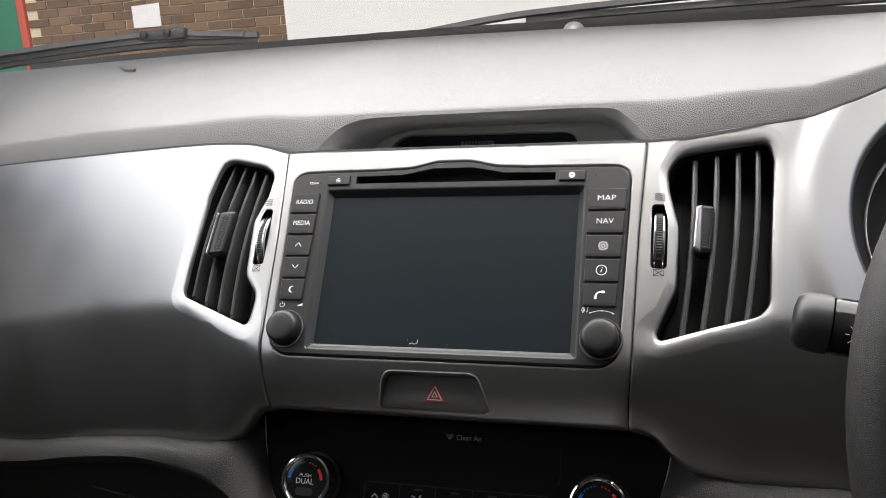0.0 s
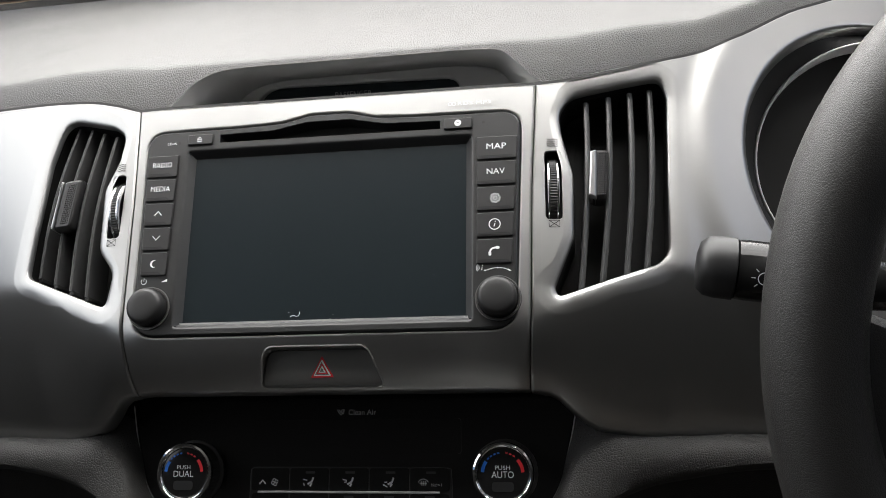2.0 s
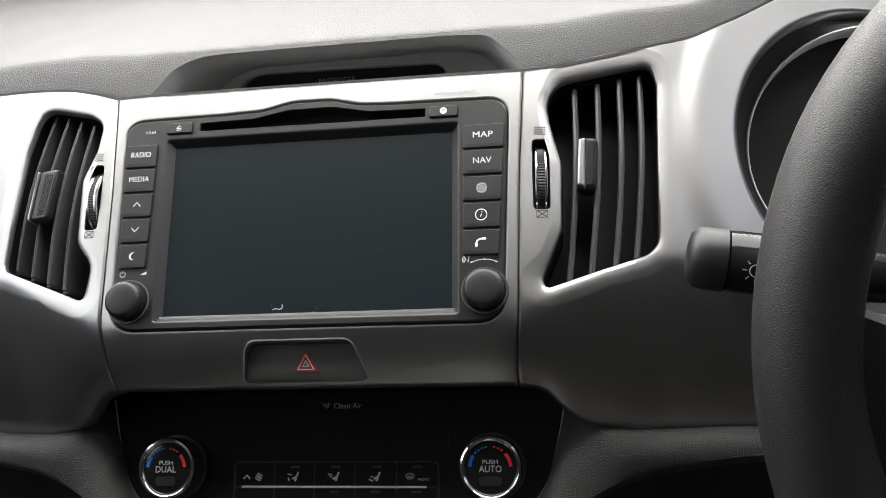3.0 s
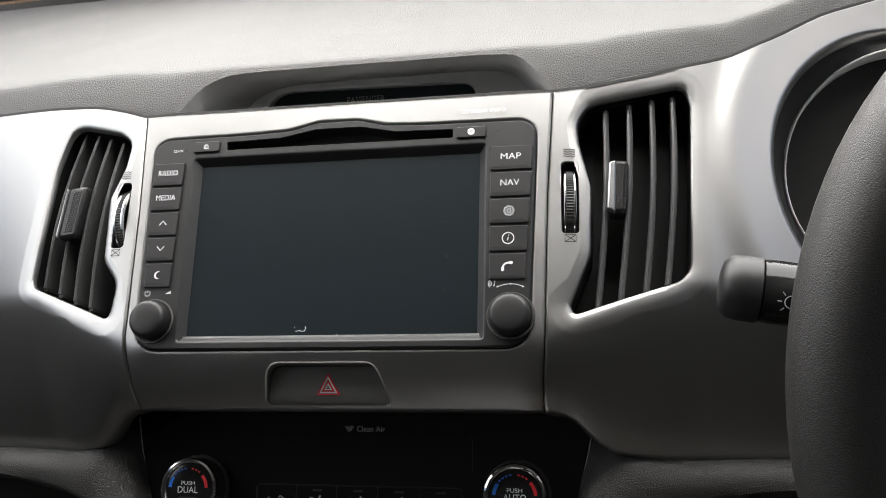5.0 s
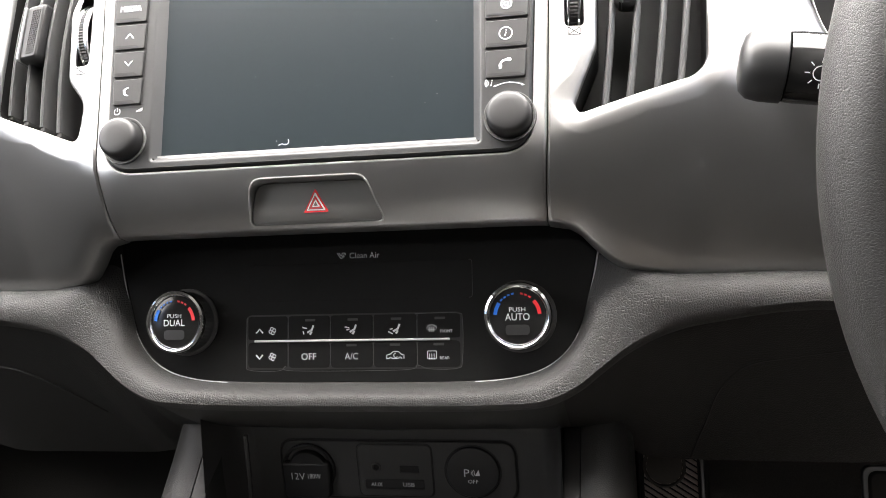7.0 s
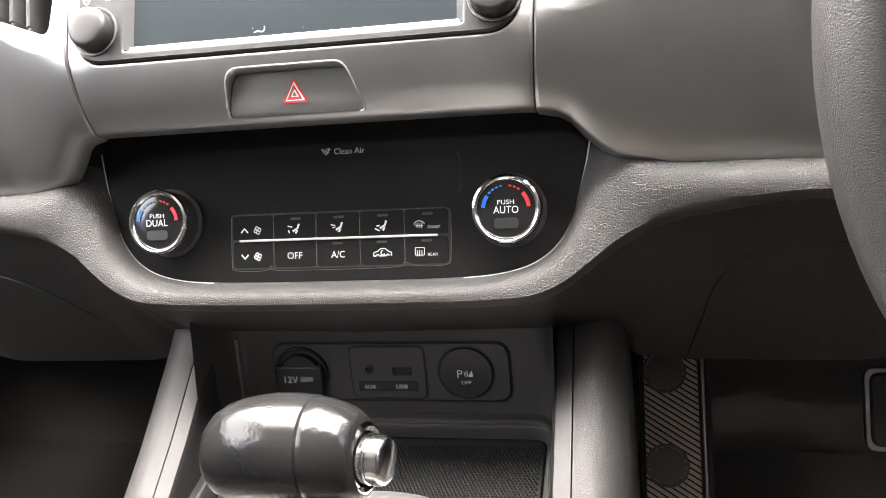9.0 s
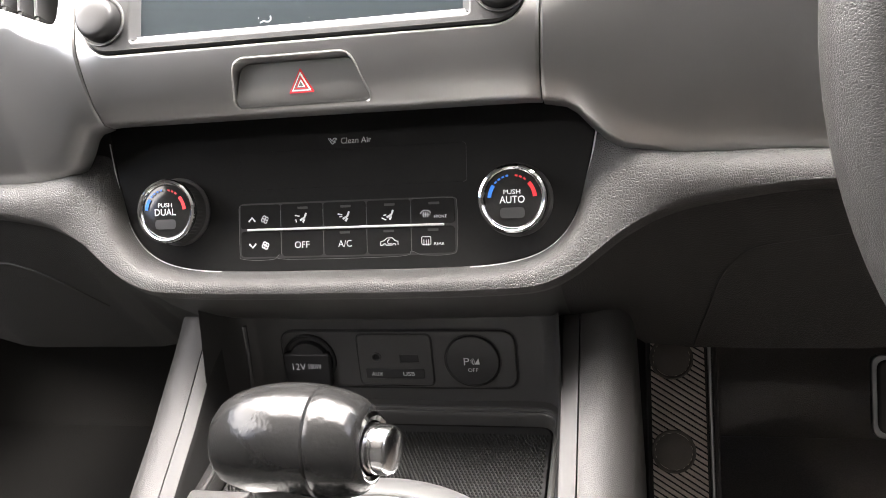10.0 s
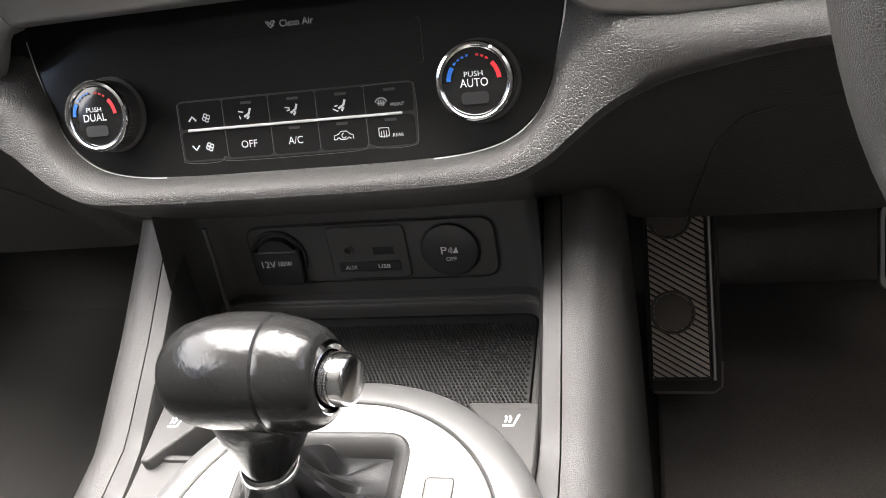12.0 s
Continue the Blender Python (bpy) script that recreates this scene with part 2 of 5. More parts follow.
def dense(poly, step):
    out, n = [], len(poly)
    for i in range(n):
        a, b = Vector(poly[i]), Vector(poly[(i + 1) % n])
        k = max(1, int((b - a).length / step))
        out += [tuple(a.lerp(b, j / k)) for j in range(k)]
    return out


def rings(bm, loops, fn, close=False):
    """Skin a row of loops (poly, n) into walls; close fills the last loop."""
    rows = [[bm.verts.new(fn(u, v, n)) for u, v in poly] for poly, n in loops]
    for a, b in zip(rows, rows[1:]):
        for i in range(len(a)):
            bm.faces.new((a[i - 1], a[i], b[i], b[i - 1]))
    if close:
        f = bm.faces.new(rows[-1])
        if len(rows[-1]) > 4:
            bmesh.ops.triangulate(bm, faces=[f])
    return rows


def sheet(outline, holes, fn, step, edge=0.0, lips=None, n=0.0):
    """A panel with openings, laid on the surface fn(u, v, n). edge: depth of its turned-in rim. lips: for each opening, rows of (inset, depth)."""
    bm = bmesh.new()
    outline = dense(outline, step)
    holes = [dense(h, step) for h in holes]
    pts, edges = [], []
    for loop in [outline] + holes:
        k = len(pts)
        pts += [Vector(p) for p in loop]
        edges += [(k + i, k + (i + 1) % len(loop)) for i in range(len(loop))]
    lo = [min(p[i] for p in outline) for i in (0, 1)]
    hi = [max(p[i] for p in outline) for i in (0, 1)]
    for loop in [grow(outline, -0.0007)] + [grow(h, 0.0007) for h in holes]:
        k = len(pts)
        pts += [Vector(p) for p in loop]
        edges += [(k + i, k + (i + 1) % len(loop)) for i in range(len(loop))]
    shrunk, grown = grow(outline, -step * 0.45), [grow(h, step * 0.45) for h in holes]
    for i in range(int((hi[0] - lo[0]) / step) + 1):
        for j in range(int((hi[1] - lo[1]) / step) + 1):
            p = (lo[0] + (i + 0.5 * (j % 2)) * step, lo[1] + j * step)
            if inside(p, shrunk) and not any(inside(p, g) for g in grown):
                pts.append(Vector(p))
    res = delaunay_2d_cdt(pts, edges, [], 0, 1e-7)
    vs = [bm.verts.new(fn(p.x, p.y, n)) for p in res[0]]
    for f in res[2]:
        c = sum((res[0][i] for i in f), Vector((0, 0))) / len(f)
        if inside(c, outline) and not any(inside(c, h) for h in holes):
            bm.faces.new([vs[i] for i in f])
    if edge:
        rings(bm, [(outline, n), (grow(outline, 0.0012), n - 0.0012), (grow(outline, 0.0012), n - edge)], fn)
    for h, lip in zip(holes, lips or []):
        rings(bm, lip(h) if callable(lip) else [(grow(h, -a), n - d) for a, d in lip], fn)
    return bm


def plate(poly, n0, n1, fn, bevel=0.0006, bm=None):
    """A solid plate or button with a bevelled front."""
    bm = bm or bmesh.new()
    rws = rings(bm, [(poly, n0), (poly, n1 - bevel), (grow(poly, -bevel * 0.4), n1 - bevel * 0.3), (grow(poly, -bevel), n1)], fn, True)
    for i, q in enumerate(rws[-1]):
        e = bm.edges.get((rws[-1][i - 1], q))
        if e:
            e.smooth = False
    return bm


def lathe(profile, fr, k=40, bm=None):
    """Turn (radius, height) round the frame's n axis."""
    bm = bm or bmesh.new()
    rows = []
    for r, h in profile:
        rows.append([bm.verts.new(fr @ Vector((r * math.cos(2 * math.pi * i / k), r * math.sin(2 * math.pi * i / k), h))) for i in range(k)])
    for a, b in zip(rows, rows[1:]):
        for i in range(k):
            bm.faces.new((a[i - 1], a[i], b[i], b[i - 1]))
    return bm


def strokes(lines, width, fn, n=0.0003, bm=None):
    """Thin raised strokes along poly-lines."""
    bm = bm or bmesh.new()
    for line in lines:
        ps = [Vector(p) for p in line]
        rows = []
        for i, p in enumerate(ps):
            d = (ps[min(i + 1, len(ps) - 1)] - ps[max(i - 1, 0)])
            d = d.normalized() if d.length > 1e-9 else Vector((1, 0))
            o = Vector((-d.y, d.x)) * width / 2
            rows.append((bm.verts.new(fn(*(p + o), n)), bm.verts.new(fn(*(p - o), n))))
        for a, b in zip(rows, rows[1:]):
            bm.faces.new((a[0], b[0], b[1], a[1]))
    return bm


def fills(polys, fn, n=0.0003, bm=None):
    bm = bm or bmesh.new()
    for poly in polys:
        f = bm.faces.new([bm.verts.new(fn(u, v, n)) for u, v in poly])
        if len(poly) > 4:
            bmesh.ops.triangulate(bm, faces=[f])
    return bm


def lettering(text, fr, u, v, n, width, mat, parent, height=None, name="lettering"):
    """Printed letters, centred at (u, v)."""
    cu = bpy.data.curves.new(name, "FONT")
    cu.body, cu.align_x, cu.align_y, cu.size = text, "CENTER", "CENTER", 1.0
    cu.resolution_u = 3
    tmp = new("tmp", cu)
    me = bpy.data.meshes.new_from_object(tmp.evaluated_get(bpy.context.evaluated_depsgraph_get()))
    bpy.data.objects.remove(tmp)
    bm = bmesh.new()
    bm.from_mesh(me)
    bpy.data.meshes.remove(me)
    xs, ys = [q.co.x for q in bm.verts], [q.co.y for q in bm.verts]
    sx = width / (max(xs) - min(xs))
    sy = height / (max(ys) - min(ys)) if height else sx
    cx, cy = (max(xs) + min(xs)) / 2, (max(ys) + min(ys)) / 2
    for q in bm.verts:
        q.co = fr @ Vector((u + (q.co.x - cx) * sx, v + (q.co.y - cy) * sy, n))
    return part(name, bm, mat, parent, smooth=False)


def sweep(path, section, bm=None, close=False, caps=True):
    """Carry a cross-section along a path. section(i, t) gives (side, up) pairs; the frame keeps world up."""
    bm = bm or bmesh.new()
    rows, n = [], len(path)
    for i, p in enumerate(path):
        p = Vector(p)
        a, b = Vector(path[i - 1] if i or close else path[0]), Vector(path[(i + 1) % n] if i < n - 1 or close else path[-1])
        d = (b - a).normalized()
        side = d.cross(Vector((0, 0, 1)))
        side = side.normalized() if side.length > 1e-6 else Vector((1, 0, 0))
        up = side.cross(d)
        rows.append([bm.verts.new(p + side * s + up * h) for s, h in section(i, i / (n - 1))])
    pairs = list(zip(rows, rows[1:])) + ([(rows[-1], rows[0])] if close else [])
    for a, b in pairs:
        for j in range(len(a)):
            bm.faces.new((a[j - 1], a[j], b[j], b[j - 1]))
    if caps and not close:
        bm.faces.new(rows[0])
        bm.faces.new(rows[-1])
    return bm


def loft(rows, bm=None, wrap=False):
    bm = bm or bmesh.new()
    vr = [[bm.verts.new(p) for p in r] for r in rows]
    for a, b in zip(vr, vr[1:]):
        for j in range(0 if wrap else 1, len(a)):
            bm.faces.new((a[j - 1], a[j], b[j], b[j - 1]))
    return bm


def smooth_line(pts, k=8):
    """A smooth curve through the points (Catmull-Rom)."""
    ps = [Vector(p) for p in pts]
    out = []
    for i in range(len(ps) - 1):
        p0, p1, p2, p3 = ps[max(i - 1, 0)], ps[i], ps[i + 1], ps[min(i + 2, len(ps) - 1)]
        for j in range(k):
            t = j / k
            out.append(0.5 * ((2 * p1) + (p2 - p0) * t + (2 * p0 - 5 * p1 + 4 * p2 - p3) * t * t + (3 * p1 - p0 - 3 * p2 + p3) * t ** 3))
    return out + [ps[-1]]


def block(lo, hi, bm=None, bevel=0.0):
    bm = bm or bmesh.new()
    made = bmesh.ops.create_cube(bm, size=1)["verts"]
    for q in made:
        q.co = Vector([lo[i] + (hi[i] - lo[i]) * (q.co[i] + 0.5) for i in range(3)])
    if bevel:
        es = list({e for q in made for e in q.link_edges})
        bmesh.ops.bevel(bm, geom=es, offset=bevel, segments=2, affect="EDGES", profile=0.5)
    return bm


def lerp_table(x, xs, ys):
    return float(np.interp(x, xs, ys))


# ---- the dashboard's main surfaces ----
STACK = frame_of((0, -0.03, 0.56), (1, 0, 0), (0, 0.5736, 0.8192))
GAUGE_U, GAUGE_V = 0.345, 0.104


TOP_U = (-0.72, -0.51, -0.327, -0.243, -0.198, -0.163, -0.141, -0.129, 0.129, 0.150, 0.181, 0.2178, 0.2331, 0.2580, 0.2806, 0.2906, 0.345, 0.42, 0.55, 0.72)
TOP_V = (0.232, 0.2056, 0.179, 0.166, 0.1585, 0.1526, 0.1462, 0.1415, 0.1415, 0.1440, 0.1521, 0.1645, 0.1710, 0.1850, 0.2000, 0.2062, 0.230, 0.232, 0.215, 0.20)
LOW_U = (0.0, 0.119, 0.134, 0.143, 0.155, 0.187, 0.25, 0.72)
LOW_V = (-0.0365, -0.0365, -0.0380, -0.0465, -0.0555, -0.0600, -0.0580, -0.0580)


def fascia_top(u):
    return lerp_table(u, TOP_U, TOP_V)


def fascia_low(u):
    return lerp_table(abs(u), LOW_U, LOW_V)


def fascia_depth(u, v):
    a = max(abs(u) - 0.1, 0)
    wing = 1.5 * a * a if a < 0.12 else 0.0216 + 0.36 * (a - 0.12)
    fold = lerp_table(abs(u), (0, 0.115, 0.14, 0.2, 0.3, 0.6), (-0.007, -0.006, 0.004, 0.030, 0.034, 0.034))
    d = fold - v
    below = (d + math.sqrt(d * d + 0.0028 ** 2)) / 2
    out = -wing - 0.42 * below - 0.21 * below * below / (fold - fascia_low(u))
    q = fascia_low(u) + 0.008 - v
    if q > 0:
        out -= 40 * q * q
    if u > 0.19:
        r = math.hypot(u - GAUGE_U, (v - GAUGE_V) * 0.85)
        out += 0.0011 * math.exp(-((r - 0.1165) / 0.0085) ** 2) - 0.0011 * math.exp(-((r - 0.131) / 0.009) ** 2)
    return out


def on_fascia(u, v, n=0.0):
    return STACK @ Vector((u, v, fascia_depth(u, v) + n))


def seam_u(v):
    return lerp_table(v, (-0.045, -0.02, 0.0, 0.08, 0.1425), (0.1195, 0.1210, 0.1225, 0.1245, 0.1280))


UNIT_OUT = rounded([(-0.1135, -0.0063, 0.014), (0.1135, -0.0063, 0.014), (0.1180, 0.1245, 0.011), (0.052, 0.1252, 0.004), (0.030, 0.1262, 0.02),
                    (0.012, 0.1306, 0.02), (-0.012, 0.1306, 0.02), (-0.030, 0.1262, 0.02), (-0.052, 0.1252, 0.004), (-0.1180, 0.1245, 0.011)], k=7)
HAZARD = rounded([(-0.0368, -0.0345, 0.002), (0.0360, -0.0345, 0.002), (0.0283, -0.0146, 0.0075), (-0.0325, -0.0146, 0.0075)])
VENT_R = rounded([(0.1410, 0.1230), (0.1480, 0.1345), (0.2020, 0.1490), (0.2055, 0.1375), (0.2008, 0.0395), (0.1945, 0.0318), (0.1380, 0.0115, 0.004),
                  (0.1360, 0.0165, 0.004), (0.1405, 0.0285), (0.1475, 0.0460), (0.1483, 0.0850), (0.1425, 0.1100)], 0.014)
VENT_L = rounded([(-0.1870, 0.1450), (-0.1960, 0.1150), (-0.2005, 0.0620), (-0.2015, 0.0375, 0.007), (-0.1370, 0.0125, 0.004), (-0.1335, 0.0340),
                  (-0.1458, 0.0490), (-0.1478, 0.0900), (-0.1395, 0.1090), (-0.1370, 0.1270), (-0.1470, 0.1335)], 0.013)


def vent_surround(poly):
    """The dished silver surround of a vent: wide on the far side, narrow beside the thumb wheel."""
    base = dense(poly, 0.004)
    tight, far = grow(base, 0.0056), grow(base, 0.0112)
    outer = []
    for (u, v), p, q in zip(base, tight, far):
        f = max(0.0, min(1.0, max((abs(u) - 0.153) / 0.025, (0.030 - v) / 0.012, (v - 0.128) / 0.010)))
        f = f * f * (3 - 2 * f)
        outer.append((p[0] + (q[0] - p[0]) * f, p[1] + (q[1] - p[1]) * f))
    steps = ((0, 0), (0.06, 0.0001), (0.35, 0.0003), (0.70, 0.0007), (0.90, 0.0014), (0.97, 0.0024), (1.0, 0.0055))
    lip = lambda h: [([(p[0] + (q[0] - p[0]) * f, p[1] + (q[1] - p[1]) * f) for p, q in zip(outer, base)], -d) for f, d in steps]
    return outer, lip


dash = thing("dashboard", "dark grey grained dashboard with satin silver fascia trim", "dashboard")


def fascia_outline(side):
    vs = [i / 14 for i in range(15)]
    if side == 0:
        low, top = -0.0365, 0.1415
        right = [(seam_u(low + (top - low) * s) - 0.0015, low + (top - low) * s) for s in vs]
        return right + [(-u, v) for u, v in reversed(right)]
    seam = []
    us = [0.1195 + 0.60 * (i / 40) ** 1.5 for i in range(41)]
    u_top, u_low = seam_u(0.1415) + 0.0015, seam_u(-0.0365) + 0.0015
    low = [(u_low + (0.72 - u_low) * (i / 40) ** 1.6) for i in range(41)]
    top = [(u_top + (0.72 - u_top) * (i / 40) ** 1.6) for i in range(41)]
    pts = [(u, fascia_low(u)) for u in low] + [(u, fascia_top(side * u)) for u in reversed(top)]
    seam = [(seam_u(0.1415 - 0.178 * s) + 0.0015, 0.1415 - 0.178 * s) for s in vs[1:-1]]
    pts += seam
    return [(side * u, v) for u, v in (pts if side > 0 else reversed(pts))]


part("fascia_centre", sheet(fascia_outline(0), [grow(UNIT_OUT, 0.0022), grow(HAZARD, 0.0012)], on_fascia, 0.005, 0.010,
     [[(0, 0), (0.0008, 0.0004), (0.0014, 0.0016), (0.0014, 0.012)], [(0, 0), (0.0005, 0.0003), (0.0009, 0.0012), (0.0009, 0.010)]]), SILVER, dash, "satin silver centre trim panel")
SURROUND_L, SURROUND_R = vent_surround(VENT_L), vent_surround(VENT_R)
WHEEL_R = box2(0.1368, 0.0776, 0.0100, 0.0430, 0.003)
WHEEL_L = box2(-0.1366, 0.0776, 0.0098, 0.0425, 0.003)
SHORT = [(0, 0), (0.0002, 0.0002), (0.0003, 0.0008), (0.0003, 0.0020)]
part("fascia_wing", sheet(fascia_outline(-1), [SURROUND_L[0], WHEEL_L], on_fascia, 0.005, 0.012, [SURROUND_L[1], SHORT]), SILVER, dash, "satin silver trim panel round the vent")
GAUGE = [(GAUGE_U + 0.0965 * math.cos(2 * math.pi * i / 64), GAUGE_V + 0.101 * math.sin(2 * math.pi * i / 64)) for i in range(64)]
part("fascia_wing", sheet(fascia_outline(1), [SURROUND_R[0], WHEEL_R, GAUGE], on_fascia, 0.005, 0.012,
     [SURROUND_R[1], SHORT, [(0, 0), (0.0015, 0.0006), (0.003, 0.003), (0.0035, 0.010)]]), SILVER, dash, "satin silver trim panel beside the instruments")


# ---- dash top, hood and display cove ----
def dash_row(x):
    """Front-to-back section of the dash top at x, from the fascia's edge to the windscreen."""
    e = on_fascia(x, fascia_top(x), -0.002)
    hood = max(0, min(1, (x - 0.15) / 0.16)) * (1 if x < 0.45 else max(0, 1 - (x - 0.45) / 0.25))
    fac = lerp_table(x, (-0.7, -0.4, -0.25, -0.17, -0.129, 0.129, 0.18, 0.23, 0.30, 0.6), (0.85, 0.85, 0.72, 0.80, 1.0, 1.0, 0.95, 0.74, 0.52, 0.52))
    rise = 0.0262 * fac + 0.002 * hood
    k = Vector((x, e.y + 0.019 * fac, e.z + rise))
    base = Vector((x, 0.60 - 0.10 * (abs(x) / 0.7) ** 2, 0.754 - 0.018 * x - 0.014 * (abs(x) / 0.7) ** 2))
    row = [e + Vector((0, 0.002, -0.012)), e, e + Vector((0, 0.0032 * fac, 0.0054 * fac)), e + Vector((0, 0.0088 * fac, 0.0138 * fac)), e + Vector((0, 0.0155 * fac, rise - 0.0038 * fac)), k]
    for s in (0.012, 0.04, 0.12, 0.28, 0.45, 0.62, 0.8, 0.92, 1.0):
        q = k.lerp(base, s)
        q.z += 0.010 * math.sin(math.pi * s) ** 0.7 if s > 0.03 else 0.0009
        row.append(q)
    row.append(base + Vector((0, 0.02, -0.02)))
    return row


COVE_L, COVE_R = -0.111, 0.136
xs = [-0.80 + 0.02 * i for i in range(35)] + [COVE_L]
bm = loft([dash_row(x) for x in xs])
loft([dash_row(x) for x in [COVE_R] + [0.15 + 0.02 * i for i in range(34)]], bm)
# over the cove the skin starts at its front edge
COVE = smooth_line([(COVE_L, 0.0), (-0.102, 0.30), (-0.089, 0.62), (-0.065, 0.79), (-0.026, 0.82), (0.034, 0.83), (0.083, 0.83), (0.107, 0.73), (0.123, 0.36), (COVE_R, 0.0)], 6)
COVE = [Vector((min(max(p.x, COVE_L), COVE_R), min(max(p.y, 0), 0.9))) for p in COVE]


def cove_rim(x, s):
    """A point of the dash front between fascia edge (s=0) and crease (s=1)."""
    r = dash_row(x)[1:6]
    f = s * 4
    i = min(int(f), 3)
    return r[i].lerp(r[i + 1], f - i)


rim = [cove_rim(p.x, max(0.0, p.y)) for p in COVE]
back = [dash_row(p.x) for p in COVE]
loft([[a] + [cove_rim(p.x, max(0, p.y) + (1 - max(0, p.y)) * j / 4) for j in (1, 2, 3)] + b[5:] for p, a, b in zip(COVE, rim, back)], bm)
part("dash_top", bm, DASH, dash, "grained dark grey soft dash top")
seam_line = [(-0.72 + 0.008 * i, fascia_top(-0.72 + 0.008 * i) + 0.0014) for i in range(167)]
# Shadow gap along the trim's top edge, laid on as a black strip.
part("gap_shade", strokes([seam_line], 0.0018, on_fascia, 0.0002), DARK, dash, "thin black strip painted as the shadow gap above the silver trim")
# the cove's walls run forward to a small unlit display
inner = [Vector((p.x * 0.90 + 0.004, 0.112, 0.644 + 0.049 * max(0, p.y))) for p in COVE]
mid = [a.lerp(b, 0.12) + Vector((0, 0.0, -0.003)) for a, b in zip(rim, inner)]
part("cove_wall", loft([[a, m, b] for a, m, b in zip(rim, mid, inner)]), BEZEL, dash, "dark grey display cove wall")
cove_fr = frame_of((0.0085, 0.104, 0.6580), (1, 0, 0), (0, 0.25, 0.97))
cfn = flat(cove_fr)
WINDOW = rounded([(-0.088, -0.03), (0.070, -0.03), (0.067, 0.0222, 0.012), (-0.076, 0.0240, 0.022)], k=6)
part("cove_bezel", sheet(rounded([(-0.115, -0.03), (0.115, -0.03), (0.105, 0.046, 0.02), (-0.100, 0.046, 0.02)]), [WINDOW], cfn, 0.02, 0,
     [[(0, 0), (0.001, 0.0008), (0.0015, 0.006)]]), BEZEL, dash, "dark grey display bezel")
clock = thing("passenger_airbag_display", "black unlit airbag display set in the dash top", "display", at=(0, 0.108, 0.66))
part("display_glass", fills([grow(WINDOW, 0.002)], cfn, -0.0055), GLASS, clock)
lettering("PASSENGER", cove_fr, -0.009, 0.0150, -0.0052, 0.026, LEGEND, clock, 0.0042)
lettering("AIR BAG", cove_fr, -0.009, 0.0090, -0.0052, 0.019, LEGEND, clock, 0.0042)

# ---- lower padded roll, knee panels ----
EDGE_A = [(-0.72, 0.150, 0.375), (-0.45, 0.085, 0.42), (-0.35, 0.050, 0.441), (-0.25, 0.016, 0.463), (-0.20, -0.002, 0.471), (-0.165, -0.012, 0.480), (-0.148, -0.006, 0.480), (-0.1395, -0.0075, 0.467), (-0.132, -0.020, 0.4445),
          (-0.119, -0.028, 0.4305), (-0.099, -0.032, 0.4233), (-0.065, -0.0335, 0.4206), (0, -0.0337, 0.4202)]
EDGE_B = [(-0.72, 0.115, 0.350), (-0.45, 0.060, 0.40), (-0.35, 0.025, 0.430), (-0.26, -0.004, 0.452), (-0.205, -0.018, 0.453), (-0.180, -0.027, 0.4515), (-0.160, -0.034, 0.4445), (-0.145, -0.042, 0.4365), (-0.131, -0.048, 0.4275),
          (-0.114, -0.052, 0.4210), (-0.093, -0.052, 0.4185), (-0.062, -0.052, 0.4175), (0, -0.052, 0.4172)]


def mirrored(pts):
    return pts + [(-x, y, z) for x, y, z in reversed(pts[:-1])]


ea, eb = smooth_line(mirrored(EDGE_A), 6), smooth_line(mirrored(EDGE_B), 6)
rows, under = [], []
for a, b in zip(ea, eb):
    out = Vector((0, -0.8, 0.6))
    row = [a + Vector((0, 0.006, 0.004)), a]
    for s, h in [(i / 14, 0.0062 * math.sin(math.pi * i / 14)) for i in range(1, 14)]:
        row.append(a.lerp(b, s) + out * h)
    row += [b, b + Vector((0, 0.004, -0.006)), b + Vector((0, 0.012, -0.012))]
    rows.append(row)
    under.append(row[-1])
part("padded_roll", loft(rows), PAD, dash, "grained black padded roll under the controls")


def under_point(e, f):
    """From the roll's lower edge e (f=0) down to the panel's bottom edge (f=1), turned in past it."""
    ax = abs(e.x)
    zb = lerp_table(ax, (0, 0.118, 0.128, 0.150, 0.166, 0.195, 0.72), (0.359, 0.359, 0.352, 0.334, 0.316, 0.303, 0.298))
    yb = max(lerp_table(ax, (0, 0.118, 0.150, 0.195, 0.72), (0.007, 0.010, 0.034, 0.054, 0.056)), e.y + 0.03)
    if f > 1:
        return Vector((e.x, yb + 0.004 + 0.15 * (f - 1), zb - 0.003 + 0.02 * (f - 1)))
    c = Vector((e.x, e.y + 0.35 * (yb - e.y), e.z + 0.45 * (zb - e.z)))
    return e.lerp(c, f).lerp(c.lerp(Vector((e.x, yb, zb)), f), f)


FS = [i / 10 for i in range(11)] + [1.02, 2.0]
for name, lo, hi, label in (("under_panel", -0.125, 0.125, "plain black underside panel"), ("knee_panel", 0.120, 0.8, "grained black lower dash panel"), ("glovebox_lid", -0.8, -0.120, "grained black glovebox lid")):
    part(name, loft([[under_point(e, f) for f in FS] for e in under if lo <= e.x <= hi]), PLASTIC if name == "under_panel" else LOWER, dash, label)


def on_knee(x, z):
    """The lower panel's surface at a given place across and height."""
    e = min(under, key=lambda q: abs(q.x - x)).copy()
    e.x = x
    p = min((under_point(e, i / 40) for i in range(41)), key=lambda q: abs(q.z - z))
    return p + Vector((0, -0.0004, 0.0002))


